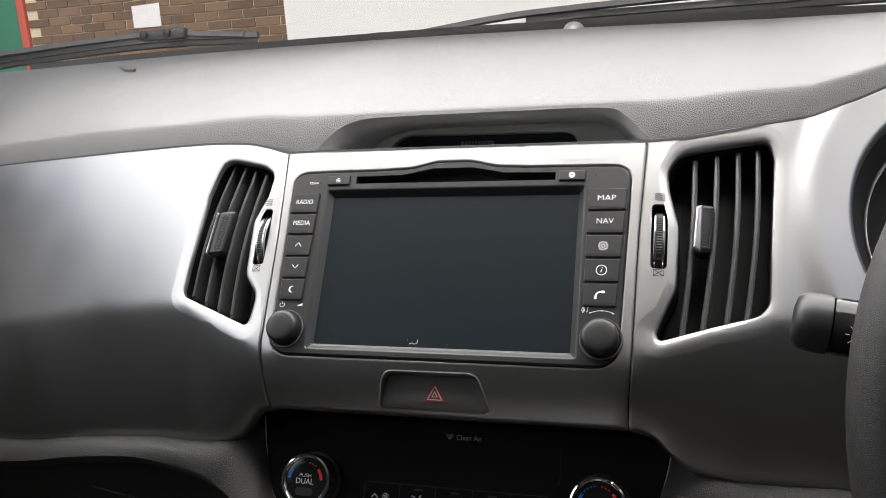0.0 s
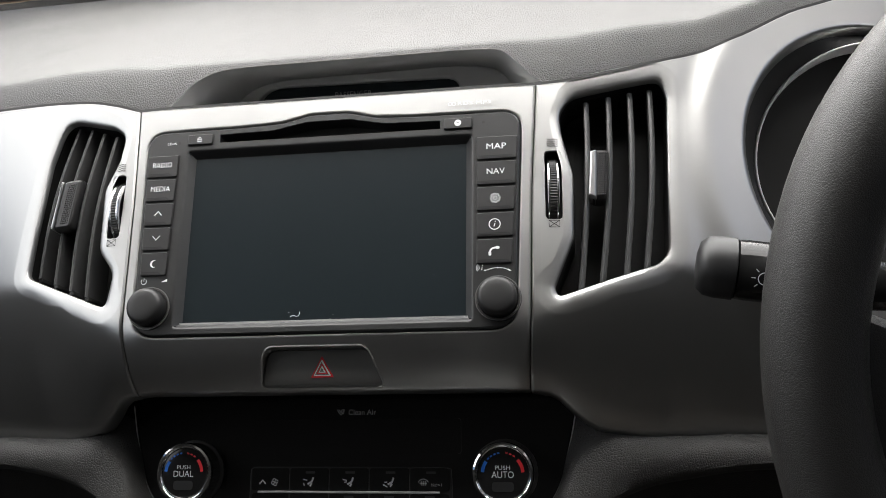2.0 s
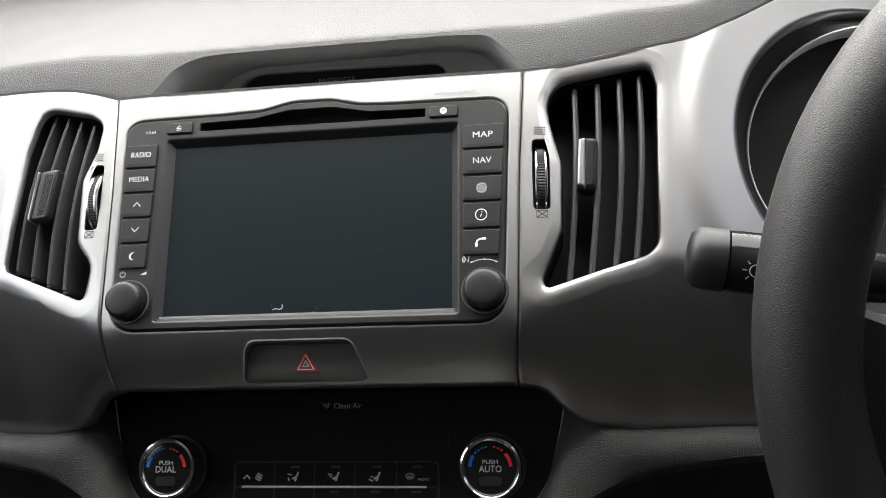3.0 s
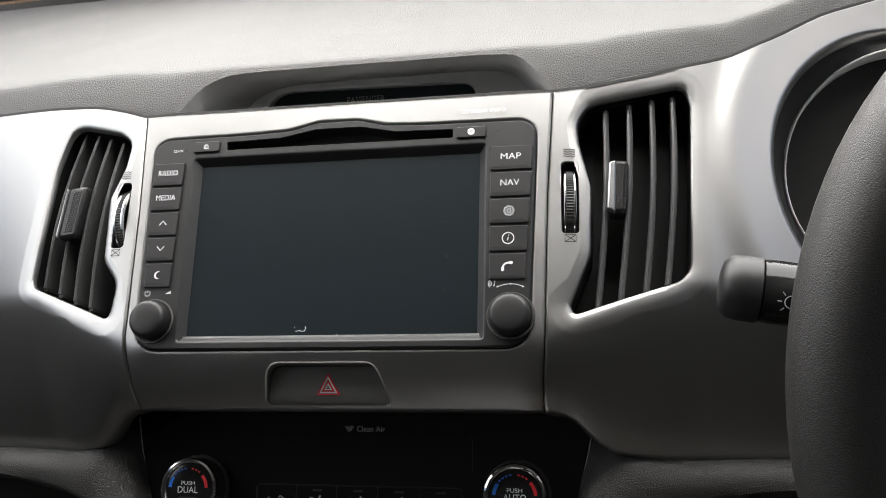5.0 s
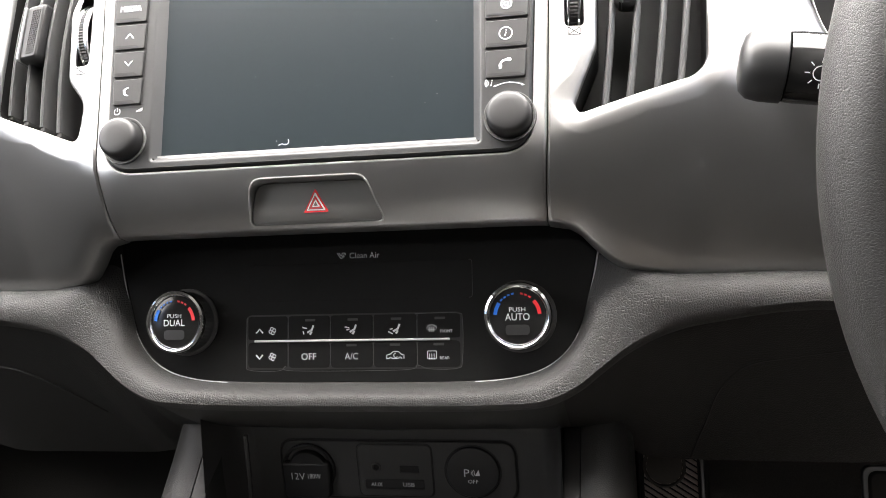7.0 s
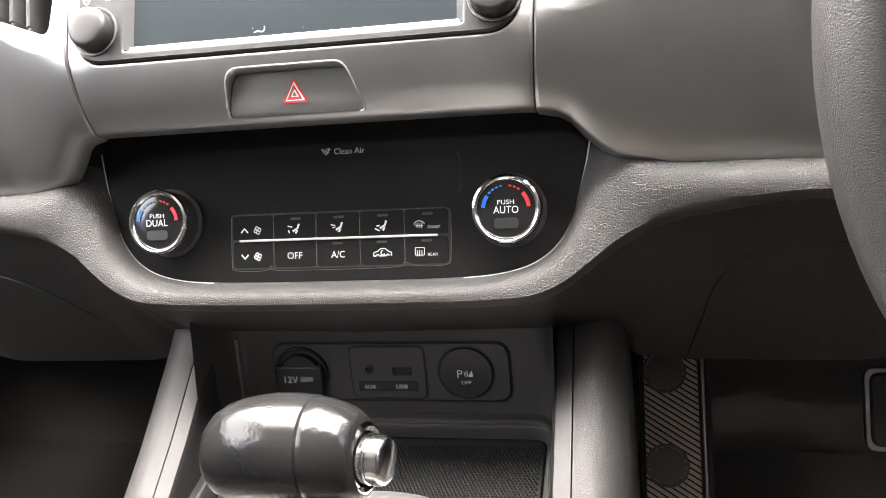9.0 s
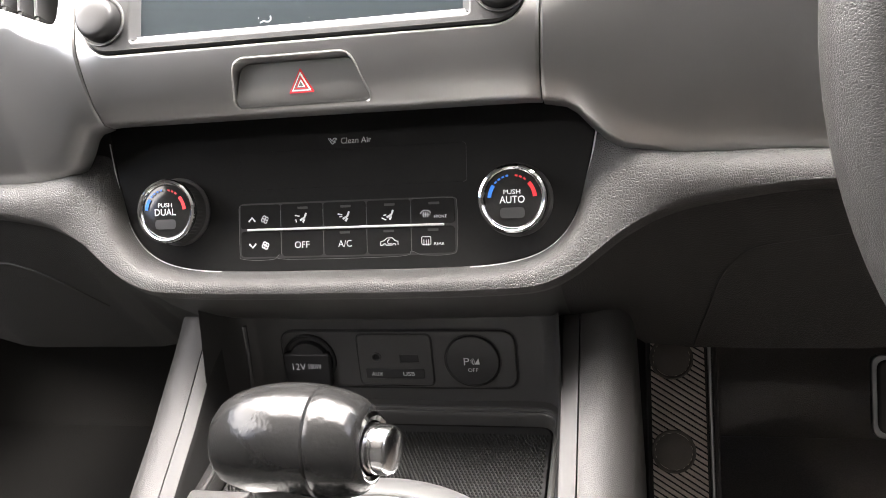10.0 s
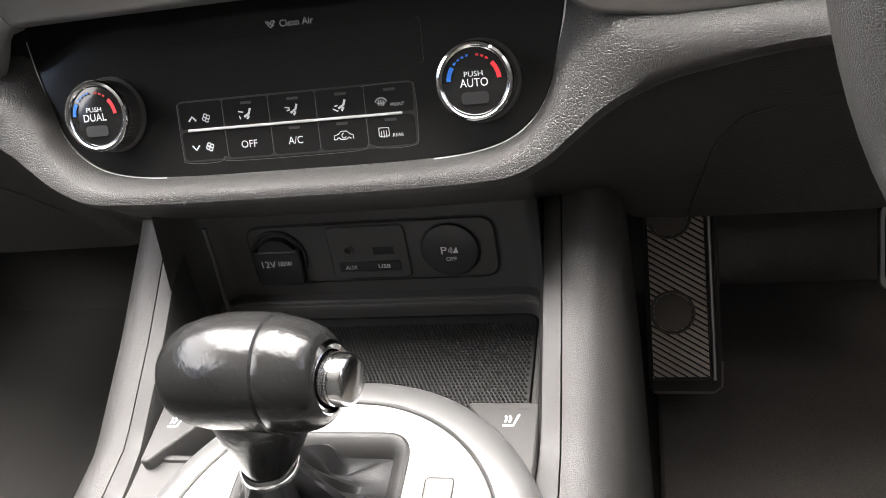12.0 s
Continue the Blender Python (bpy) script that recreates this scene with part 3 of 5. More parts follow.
# ---- cabin shell ----
floor = tagged(new("floor"), "black carpeted car floor", "floor", kind="structure")
part("carpet", block((-0.74, -1.06, -0.03), (0.74, 0.62, 0.0)), CARPET, floor, smooth=False)
part("toe_board", loft([[Vector((x, 0.30, 0.0)), Vector((x, 0.46, 0.14)), Vector((x, 0.55, 0.35)), Vector((x, 0.60, 0.62)), Vector((x, 0.645, 0.73))] for x in (-0.80, 0, 0.80)]), CARPET, floor)
shell = tagged(new("cabin_wall"), "dark trimmed car cabin sides, pillars and roof with added unseen light blocks", "car body", kind="structure")
for sx in (-1, 1):
    part("door", block((0.74 if sx > 0 else -0.80, -1.06, 0.0), (0.80 if sx > 0 else -0.74, 0.34, 0.74)), TRIM, shell, smooth=False)
    part("side_trim", block((0.80 if sx > 0 else -0.90, 0.30, 0.0), (0.90 if sx > 0 else -0.80, 0.60, 0.715)), TRIM, shell, smooth=False)
    part("roof_rail", block((0.70 * sx if sx > 0 else -0.80, -1.06, 1.20), (0.80 if sx > 0 else -0.70, -0.18, 1.37)), TRIM, shell, smooth=False)
    # Unseen block, deeper than a real pillar, added to keep side light out.
    part("unseen_upright", block((0.74 * sx if sx > 0 else -0.80, -1.06, 0.74), (0.80 if sx > 0 else -0.74, -0.36 if sx > 0 else -0.74, 1.20)), TRIM, shell, smooth=False)
    part("unseen_upright", loft([[Vector((sx * 0.86, 0.56, 0.70)), Vector((sx * 0.98, 0.50, 0.70))], [Vector((sx * 0.70, -0.20, 1.37)), Vector((sx * 0.82, -0.22, 1.37))]]), TRIM, shell)
# Unseen wall added close behind so the silver trim mirrors something dark.
part("added_back_wall", block((-0.80, -1.06, 0.0), (0.80, -1.00, 1.36)), TRIM, shell, smooth=False)
part("headlining", block((-0.80, -1.06, 1.36), (0.80, -0.225, 1.40)), CLOTH, shell, smooth=False)
rows = []
for x in (-0.90, -0.74, -0.5, -0.25, 0.0, 0.25, 0.5, 0.74, 0.90):
    bow = (abs(x) / 0.7) ** 2
    rows.append([Vector((x, 0.632 - 0.10 * bow, 0.735 - 0.016 * bow)), Vector((x, -0.222, 1.36)), Vector((x, -0.219, 1.364)), Vector((x, 0.635 - 0.10 * bow, 0.739 - 0.016 * bow))])
pane = part("window_1", loft(rows, wrap=True), PANE)
tagged(pane, "clear sloping windscreen glass", "windscreen", kind="structure")
pane.visible_shadow = False

# ---- head unit ----
on_stack = flat(STACK)
unit = thing("head_unit", "dark grey car stereo with blank black screen set in the fascia", "car stereo", at=(0, -0.03, 0.56))
SCREEN = rounded([(-0.0895, -0.0030, 0.003), (0.0905, -0.0030, 0.003), (0.0905, 0.1122, 0.003), (-0.0915, 0.1122, 0.003)])
SLOT = rounded([(-0.0705, 0.1160, 0.001), (0.0705, 0.1160, 0.001), (0.0705, 0.1218, 0.001), (0.036, 0.1224, 0.01), (0.014, 0.1268, 0.01),
                (-0.014, 0.1268, 0.01), (-0.036, 0.1224, 0.01), (-0.0705, 0.1218, 0.001)])
part("front_plate", sheet(grow(UNIT_OUT, -0.0004), [SCREEN, SLOT], on_stack, 0.012, 0.012,
     [[(0, 0), (0.0006, 0.0002), (0.0014, 0.0010), (0.0050, 0.0048)], [(0, 0), (0.0004, 0.0004), (0.0006, 0.012)]], 0.0006), UNIT, unit)
part("slot_interior", fills([grow(SLOT, 0.001)], on_stack, -0.010), DARK, unit, "dark disc slot", smooth=False)
part("screen", plate(grow(SCREEN, -0.0044), -0.010, -0.0040, on_stack, 0.0002), GLASS, unit, "switched-off black glass screen", smooth=False)
# Reflection on the lower bezel ledge, painted as a silver strip.
part("ledge_highlight", strokes([[(-0.0870, 0.0008), (0.0880, 0.0008)]], 0.0012, on_stack, -0.0025), LINE, unit)


def chevron(u, v, w, h):
    return [[(u - w / 2, v - h / 2), (u, v + h / 2), (u + w / 2, v - h / 2)]]


def arc(u, v, r, a0, a1, k=14):
    return ngon(u, v, r, k, None, a0, a1)


def key(poly, n1=0.0019, name="button", parent=None, mat=None):
    return part(name, plate(poly, -0.002, n1, on_stack, 0.0005), mat or BUTTON, parent or unit)


for sx, lo in ((-1, 0.0956), (1, 0.0919)):
    part("button_gap", fills([[(sx * lo, 0.0286), (sx * 0.1132, 0.0286), (sx * 0.1174, 0.1093), (sx * lo, 0.1093)]], on_stack, 0.0009), DARK, unit, smooth=False)
for i in range(5):
    v1 = 0.1088 - 0.0160 * i
    v0 = v1 - 0.0147
    wide = lambda v: 0.1126 + (v - 0.03) * 0.053
    inner_l = 0.0962
    left = key(rounded([(-wide(v0), v0), (-inner_l, v0), (-inner_l, v1), (-wide(v1), v1)], 0.0012))
    right = key(rounded([(0.0925, v0), (wide(v0), v0), (wide(v1), v1), (0.0925, v1)], 0.0012))
    vm, um, ur = (v0 + v1) / 2, -(wide(v0) + inner_l) / 2, (0.0925 + wide(v0)) / 2
    for b, u0, u1 in ((left, -wide(v0) + 0.001, -inner_l - 0.003), (right, 0.0935, wide(v0) - 0.001)):
        part("groove", strokes([[(u0, v0 + 0.0020), (u1 - 0.002, v0 + 0.0020), (u1, v0 + 0.0006)]], 0.0007, on_stack, 0.0024), DARK, b)
    if i < 2:
        lettering(("RADIO", "MEDIA")[i], STACK, um, vm + 0.0008, 0.0022, 0.0128, PRINT, left, 0.0034)
        lettering(("MAP", "NAV")[i], STACK, ur, vm + 0.0008, 0.0022, 0.0116 if i == 0 else 0.0106, PRINT, right, 0.0036)
    if i == 2:
        part("icon", strokes(chevron(um, vm + 0.0005, 0.0046, 0.0026), 0.0006, on_stack, 0.0022), PRINT, left)
        gear = [(ur + r * math.cos(a), vm + r * math.sin(a)) for j in range(9) for a, r in
                ((2 * math.pi * (j + q) / 8, 0.0029 if q in (0, 0.35) else 0.0023) for q in (0, 0.35, 0.5, 0.85))]
        part("icon", strokes([gear, arc(ur, vm, 0.0011, 0, 360, 15) + [(ur + 0.0011, vm)]], 0.0005, on_stack, 0.0022), PRINT, right)
    if i == 3:
        part("icon", strokes(chevron(um, vm + 0.0005, 0.0046, -0.0026), 0.0006, on_stack, 0.0022), PRINT, left)
        part("icon", strokes([arc(ur, vm, 0.0032, 0, 355, 24), [(ur - 0.0004, vm - 0.0014), (ur + 0.0002, vm + 0.0006)], [(ur + 0.0003, vm + 0.0014), (ur + 0.0005, vm + 0.0019)]], 0.0006, on_stack, 0.0022), PRINT, right)
    if i == 4:
        moon = bmesh.new()
        rim_a = [moon.verts.new(on_stack(um + 0.0002 + 0.0024 * math.cos(radians(q)), vm + 0.0024 * math.sin(radians(q)), 0.0023)) for q in range(61, 300, 17)]
        rim_b = [moon.verts.new(on_stack(um + 0.0012 + 0.0021 * math.cos(radians(q)), vm + 0.0021 * math.sin(radians(q)), 0.0023)) for q in [87 + 186 * j / 14 for j in range(15)]]
        for j in range(14):
            moon.faces.new((rim_a[j], rim_a[j + 1], rim_b[j + 1], rim_b[j]))
        part("icon", moon, PRINT, left, smooth=False)
        handset = strokes([smooth_line([(ur - 0.0024, vm - 0.0016), (ur - 0.0020, vm + 0.0004), (ur - 0.0006, vm + 0.0016), (ur + 0.0020, vm + 0.0020)], 4)], 0.0011, on_stack, 0.0022)
        fills([[(ur - 0.0032, vm - 0.0006), (ur - 0.0031, vm - 0.0026), (ur - 0.0024, vm - 0.0030), (ur - 0.0015, vm - 0.0024), (ur - 0.0016, vm - 0.0008)],
               [(ur + 0.0012, vm + 0.0028), (ur + 0.0010, vm + 0.0012), (ur + 0.0024, vm + 0.0009), (ur + 0.0032, vm + 0.0015), (ur + 0.0030, vm + 0.0026)]], on_stack, 0.0023, handset)
        part("icon", handset, PRINT, right, smooth=False)
for u, w, tag in ((-0.0830, 0.0165, "eject"), (0.0812, 0.0172, "clock")):
    part("button_gap", fills([box2(u, 0.1187, w + 0.0014, 0.0082, 0.0012)], on_stack, 0.0007), DARK, unit, smooth=False)
    b = key(box2(u, 0.1187, w, 0.0070, 0.001))
    if tag == "eject":
        part("icon", strokes([[(u - 0.0016, 0.1183), (u, 0.1202), (u + 0.0016, 0.1183), (u - 0.0016, 0.1183)], [(u - 0.0016, 0.1172), (u + 0.0016, 0.1172)]], 0.0005, on_stack, 0.0022), PRINT, b)
    else:
        part("icon", fills([ngon(u, 0.1187, 0.0021, 20)], on_stack, 0.0022), PRINT, b, smooth=False)
        part("clock_hand", strokes([[(u - 0.0008, 0.1194), (u, 0.1185), (u + 0.0008, 0.1194)]], 0.0004, on_stack, 0.0024), DARK, b)
lettering("CD-IN", STACK, -0.1020, 0.1172, 0.0009, 0.0062, PRINT, unit, 0.0017)
for u, v in ((-0.0970, 0.1172), (0.0965, 0.1188)):
    part("pin_hole", fills([ngon(u, v, 0.0009, 10)], on_stack, 0.0009), DARK, unit, smooth=False)
lettering("RDS MP3", STACK, 0.0910, 0.1318, 0.0016, 0.0200, PRINT, dash, 0.0023)
part("disc_mark", strokes([arc(0.0762, 0.1322, 0.0011, 0, 350, 12), arc(0.0785, 0.1322, 0.0011, 0, 350, 12)], 0.0004, on_stack, 0.0008), PRINT, dash)
for sx in (-1, 1):
    fr = STACK @ Matrix.Translation((sx * 0.1045, 0.0100, 0))
    k = part("knob_base", lathe([(0.0131, -0.002), (0.0131, 0.0010), (0.0126, 0.0016), (0.0118, 0.0016), (0.0118, 0.0003)], fr), PLASTIC, unit)
    part("knob_ring", lathe([(0.0131, 0.0008), (0.0130, 0.0018), (0.0126, 0.0018), (0.0125, 0.0010)], fr), GREYRING, unit, "thin grey ring round the knob")
    part("rotary_knob", lathe([(0.0113, 0.0003), (0.0111, 0.0058), (0.0107, 0.0080), (0.0098, 0.0092), (0.0084, 0.0097), (0.0050, 0.0100), (0.0, 0.0100)], fr), BUTTON, unit, "soft black rotary knob")
part("icon", strokes([arc(-0.1100, 0.0268, 0.0017, 130, 410, 14), [(-0.1100, 0.0270), (-0.1100, 0.0290)]], 0.0004, on_stack, 0.0010), PRINT, unit)
part("icon", fills([[(-0.0990, 0.0262), (-0.0950, 0.0262), (-0.0950, 0.0282)]], on_stack, 0.0010), PRINT, unit, smooth=False)
sweep_arc = smooth_line([(0.0972, 0.0262), (0.1010, 0.0274), (0.1045, 0.0277), (0.1080, 0.0273), (0.1113, 0.0260)], 4)
knob_print = strokes([sweep_arc] + [arc(0.0946, 0.0280, r, 125, 235, 7) for r in (0.0008, 0.0016, 0.0024)] + [[(0.0953, 0.0268), (0.0956, 0.0284)], [(0.0949, 0.0268), (0.0957, 0.0268)]], 0.00045, on_stack, 0.0010)
fills([[(0.0964, 0.0259), (0.0979, 0.0259), (0.0973, 0.0270)], [(0.1105, 0.0269), (0.1106, 0.0256), (0.1122, 0.0257)], ngon(0.1045, 0.0277, 0.0005, 8), ngon(0.0958, 0.0293, 0.0004, 8)], on_stack, 0.0011, knob_print)
part("icon", knob_print, PRINT, unit, smooth=False)

lint = thing("lint_fibre", "small pale curled lint fibre stuck on the dusty screen", "lint", at=STACK @ Vector((-0.015, 0.004, -0.004)))
part("fibre", strokes([smooth_line([(-0.0180, 0.0037), (-0.0160, 0.0046), (-0.0145, 0.0040), (-0.0130, 0.0043), (-0.0122, 0.0056), (-0.0126, 0.0068)], 5), [(0.0062, 0.0018), (0.0066, 0.0021)], [(-0.0190, 0.0062), (-0.0187, 0.0064)]], 0.00035, on_stack, -0.0038), PRINT, lint)

dust = bmesh.new()
for i in range(12):
    q = 0.00009 + 0.00012 * random.random()
    u, v = random.uniform(-0.083, 0.083), 0.004 + 0.102 * random.random() ** 1.3
    fills([[(u - q, v - q), (u + q * 1.2, v - q * 0.6), (u + q, v + q), (u - q * 0.7, v + q * 1.1)]], on_stack, -0.0038, dust)
tagged(part("dust", dust, RUBBERGREY, lint, smooth=False), "pale dust specks", kind="stuff")

# ---- hazard switch ----
haz = thing("hazard_switch", "black hazard warning switch with red triangle", "switch", at=(0, -0.036, 0.53))
on_haz = lambda u, v, n=0.0: on_fascia(u, v, n - 0.0075 + 0.0073 * max(0.0, (v + 0.0150) / -0.0195) ** 1.15)
part("switch_cap", sheet(grow(HAZARD, -0.0004), [], on_haz, 0.004, 0.008), SWITCH, haz)
edge_line = grow(HAZARD, 0.0008)
edge_line = edge_line[len(edge_line) // 4:] + edge_line[:2]
bead = [(0.0006 * math.cos(a), 0.0006 * math.sin(a)) for a in (0.0, 1.05, 2.09, 3.14, 4.19, 5.24)]
# The bevel's catch of overhead light, put in as a bright bead.
part("edge_highlight", sweep([on_fascia(*p, 0.0) for p in edge_line], lambda i, t: bead), PLATE, haz, "bright silver bead giving the bevelled edge its highlight")
tri = lambda h: [(h * math.sin(a), -0.0262 + h * math.cos(a)) for a in (0, 2 * math.pi / 3, 4 * math.pi / 3)]
loop = lambda p: [p + [p[0], p[1]]]
part("triangle", strokes(loop(tri(0.0072)), 0.0012, on_haz, 0.0003), RED, haz, "red warning triangle")
part("triangle", strokes(loop(tri(0.0055)), 0.0010, on_haz, 0.0004), PRINT, haz, "white warning triangle")
part("triangle", strokes(loop(tri(0.0036)), 0.0010, on_haz, 0.0003), RED, haz, "red warning triangle")
part("triangle", strokes(loop(tri(0.0020)), 0.0009, on_haz, 0.0004), PRINT, haz, "white warning triangle")


# ---- air vents ----
def air_vent(poly, tops, lows, bow, tab, wheel_u, side):
    v = thing("air_vent", "black slatted air vent with chrome-edged slider in silver trim", "air vent", "dashboard air vents", at=on_fascia(tab[0], tab[1]))
    part("housing", fills([grow(poly, 0.002)], on_fascia, -0.033), DARK, v, "dark vent interior", smooth=False)
    liner = bmesh.new()
    rings(liner, [(grow(poly, 0.0004), -0.0042), (grow(poly, 0.0003), -0.010), (poly, -0.034)], on_fascia)
    part("liner", liner, DARK, v, "black vent liner")
    for (u0, v0), (u1, v1) in zip(tops, lows):
        sec = []
        for i in range(13):
            s = i / 12
            u, w = u0 + (u1 - u0) * s + bow * math.sin(math.pi * s), v0 + (v1 - v0) * s
            d = -0.0085 + 0.0035 * math.sin(math.pi * s)
            lean = 0.0035 * side
            sec.append([on_fascia(u - 0.0012 + lean, w, d - 0.022), on_fascia(u - 0.0018, w, d - 0.0018), on_fascia(u - 0.0012, w, d - 0.0003), on_fascia(u, w, d + 0.0002), on_fascia(u + 0.0012, w, d - 0.0003),
                        on_fascia(u + 0.0018, w, d - 0.0018), on_fascia(u + 0.0012 + lean, w, d - 0.022)])
        part("slat", loft(sec), SLAT, v)
        part("pivot", plate(box2(u1, v1 - 0.001, 0.0036, 0.0030, 0.001), -0.030, -0.010, on_fascia), PLASTIC, v)
    tu, tv, tw, th = tab
    lean = (tops[1][0] - lows[1][0]) / (tops[1][1] - lows[1][1])
    tilt = lambda poly: [(u + lean * (w - tv), w) for u, w in poly]
    bw = tw
    body = part("slider", plate(tilt(box2(tu + 0.0012, tv, bw, th, 0.0034)), -0.012, 0.0004, on_fascia, 0.0022), BUTTON, v, "knurled black vent slider")
    dots = bmesh.new()
    for i in range(5):
        for j in range(20):
            plate(tilt(box2(tu + 0.0016 + (i - 1.6) * 0.0013, tv + (j - 9.5) * 0.00135, 0.0008, 0.0008, 0.0001)), 0.0002, 0.0008, on_fascia, 0.0002, dots)
    part("knurling", dots, PLASTIC, body)
    ew = 0.0038 if tu > 0 else 0.0020
    edge = tilt(rounded([(tu - bw / 2 - 0.0002, tv - th / 2 + 0.002, 0.0012), (tu - bw / 2 + ew + 0.001, tv - th / 2 - 0.0006, 0.0012), (tu - bw / 2 + ew, tv + th / 2 - 0.0004, 0.0012), (tu - bw / 2 - 0.0002, tv + th / 2 - 0.0018, 0.0012)]))
    part("slider_edge", plate(edge, -0.010, 0.0016, on_fascia, 0.0012), SATIN, v, "bright metal slider edge")
    # thumb wheel in its slot
    axis = (on_fascia(wheel_u + 0.001, 0.0776, 0) - on_fascia(wheel_u - 0.001, 0.0776, 0)).normalized()
    hub = on_fascia(wheel_u, 0.0776, 0.0) - axis.cross(STACK.to_3x3() @ Vector((0, 1, 0))).normalized() * 0.0212
    fr = frame_of(hub, STACK.to_3x3() @ Vector((0, 1, 0)), axis.cross(STACK.to_3x3() @ Vector((0, 1, 0))))
    teeth = bmesh.new()
    k = 180
    prof = lambda i: 0.0240 if i % 2 else 0.0236
    rr = [[teeth.verts.new(fr @ Vector((prof(i) * math.cos(2 * math.pi * i / k), prof(i) * math.sin(2 * math.pi * i / k), h))) for i in range(k)] for h in (-0.0019, 0.0019)]
    for i in range(k):
        teeth.faces.new((rr[0][i - 1], rr[0][i], rr[1][i], rr[1][i - 1]))
    w = part("thumb_wheel", teeth, BUTTON, v, "knurled black thumb wheel")
    for h in (-0.0026, 0.0026):
        part("wheel_rim", lathe([(0.0225, h - 0.0009), (0.0241, h - 0.0008), (0.0247, h - 0.0003), (0.0247, h + 0.0003), (0.0241, h + 0.0008), (0.0225, h + 0.0009)], fr, 128), LOCKCHROME, w, "satin chrome wheel rim")
    slot = bmesh.new()
    mouth = WHEEL_R if wheel_u > 0 else WHEEL_L
    rings(slot, [(grow(mouth, -0.0003), -0.0016), (grow(mouth, -0.0002), -0.0100)], on_fascia)
    part("slot_liner", slot, DARK, v)
    part("slot_back", fills([box2(wheel_u, 0.0776, 0.011, 0.043, 0.003)], on_fascia, -0.0095), DARK, v, smooth=False)
    waves = [[(wheel_u + (j - 4) * 0.0008, 0.1018 + q * 0.0014 + 0.0004 * math.sin(j * 1.6)) for j in range(9)] for q in range(4)]
    part("icon", strokes(waves, 0.0005, on_fascia, 0.0003), DARK, v)
    bx = [(wheel_u - 0.0030, 0.0515), (wheel_u + 0.0030, 0.0515), (wheel_u + 0.0030, 0.0555), (wheel_u - 0.0030, 0.0555)]
    part("icon", strokes([bx + [bx[0]], [bx[0], bx[2]], [bx[1], bx[3]]], 0.0004, on_fascia, 0.0003), DARK, v)
    return v


air_vent(VENT_R, [(0.1573, 0.1345), (0.1709, 0.1385), (0.1839, 0.1420), (0.1961, 0.1450)], [(0.1504, 0.0170), (0.1626, 0.0215), (0.1764, 0.0265), (0.1882, 0.0310)], 0.0022, (0.1625, 0.0845, 0.0095, 0.0315), 0.1368, 0)
air_vent(VENT_L, [(-0.1810, 0.1420), (-0.1700, 0.1390), (-0.1595, 0.1350), (-0.1490, 0.1310)], [(-0.1965, 0.0385), (-0.1825, 0.0330), (-0.1690, 0.0275), (-0.1560, 0.0225)], -0.0022, (-0.1765, 0.0835, 0.0150, 0.0340), -0.1366, 0)

# ---- climate panel ----
CLIMATE = frame_of((0, 0.002, 0.484), (1, 0, 0), (0, 0.4886, 0.8725))
on_cl = flat(CLIMATE)
half = [(0.0, -0.0730), (0.065, -0.0727), (0.099, -0.0697), (0.1195, -0.0613), (0.1325, -0.0453), (0.1400, -0.0195), (0.1440, 0.0), (0.1460, 0.012)]
side = [tuple(p) for p in smooth_line([(u, v) for u, v in half], 5)]
side = [(p[0], p[1]) for p in side]
OUT = side + [(0.135, 0.040), (-0.135, 0.040)] + [(-u, v) for u, v in reversed(side[1:])]
clim = thing("climate_control_panel", "glossy black climate control panel with chrome-ringed dials", "climate control", at=(0, -0.02, 0.45))
part("panel", plate(OUT, -0.012, 0.0, on_cl, 0.0012), GLOSS, clim)
for sx in (-1, 1):
    part("panel_edge", strokes([[(sx * u, v) for u, v in side[6:33]]], 0.0009, on_cl, 0.0006), PALERING, clim, "thin silver edge line")
DISP = box2(0.0065, -0.0145, 0.1340, 0.0215, 0.002)
part("display", plate(DISP, -0.001, 0.0003, on_cl, 0.0001), GLOSS, clim, "unlit black display window")
part("display_outline", strokes([DISP[6:12] + DISP[12:18]], 0.0003, on_cl, 0.0007), DIM, clim)
lettering("Clean Air", CLIMATE, 0.0105, 0.0005, 0.0006, 0.0180, PRINT, clim, 0.0034)
part("icon", strokes([[(-0.0060, 0.0022), (-0.0045, 0.0), (-0.0034, -0.0012), (-0.0022, 0.0), (-0.0016, 0.0018)], arc(-0.0020, 0.0010, 0.0012, 0, 300, 9), [(-0.0050, 0.0022), (-0.0035, 0.0004)]], 0.0005, on_cl, 0.0006), PRINT, clim)
for sx in (-1, 1):
    part("sensor_slit", strokes([[(sx * 0.098 - 0.007, 0.002 - 0.0035 * i), (sx * 0.098 + 0.007, 0.002 - 0.0035 * i)] for i in range(4)], 0.0005, on_cl, 0.0002), GLOSS, clim)
COLS = (-0.0615, -0.0362, -0.0104, 0.0154, 0.0412, 0.0664)
V_TOP, V_MID, V_LOW = -0.0338, -0.0484, -0.0642
part("button_gap", fills([box2(0.0025, (V_TOP + V_LOW) / 2, 0.130, V_TOP - V_LOW + 0.0016, 0.004)], on_cl, 0.0002), DARK, clim, smooth=False)


def fan(u, v, s=1.0):
    return [arc(u + 0.0012 * s * math.cos(a), v + 0.0012 * s * math.sin(a), 0.0010 * s, 0, 340, 9) for a in (0.3, 1.87, 3.44, 5.01)]


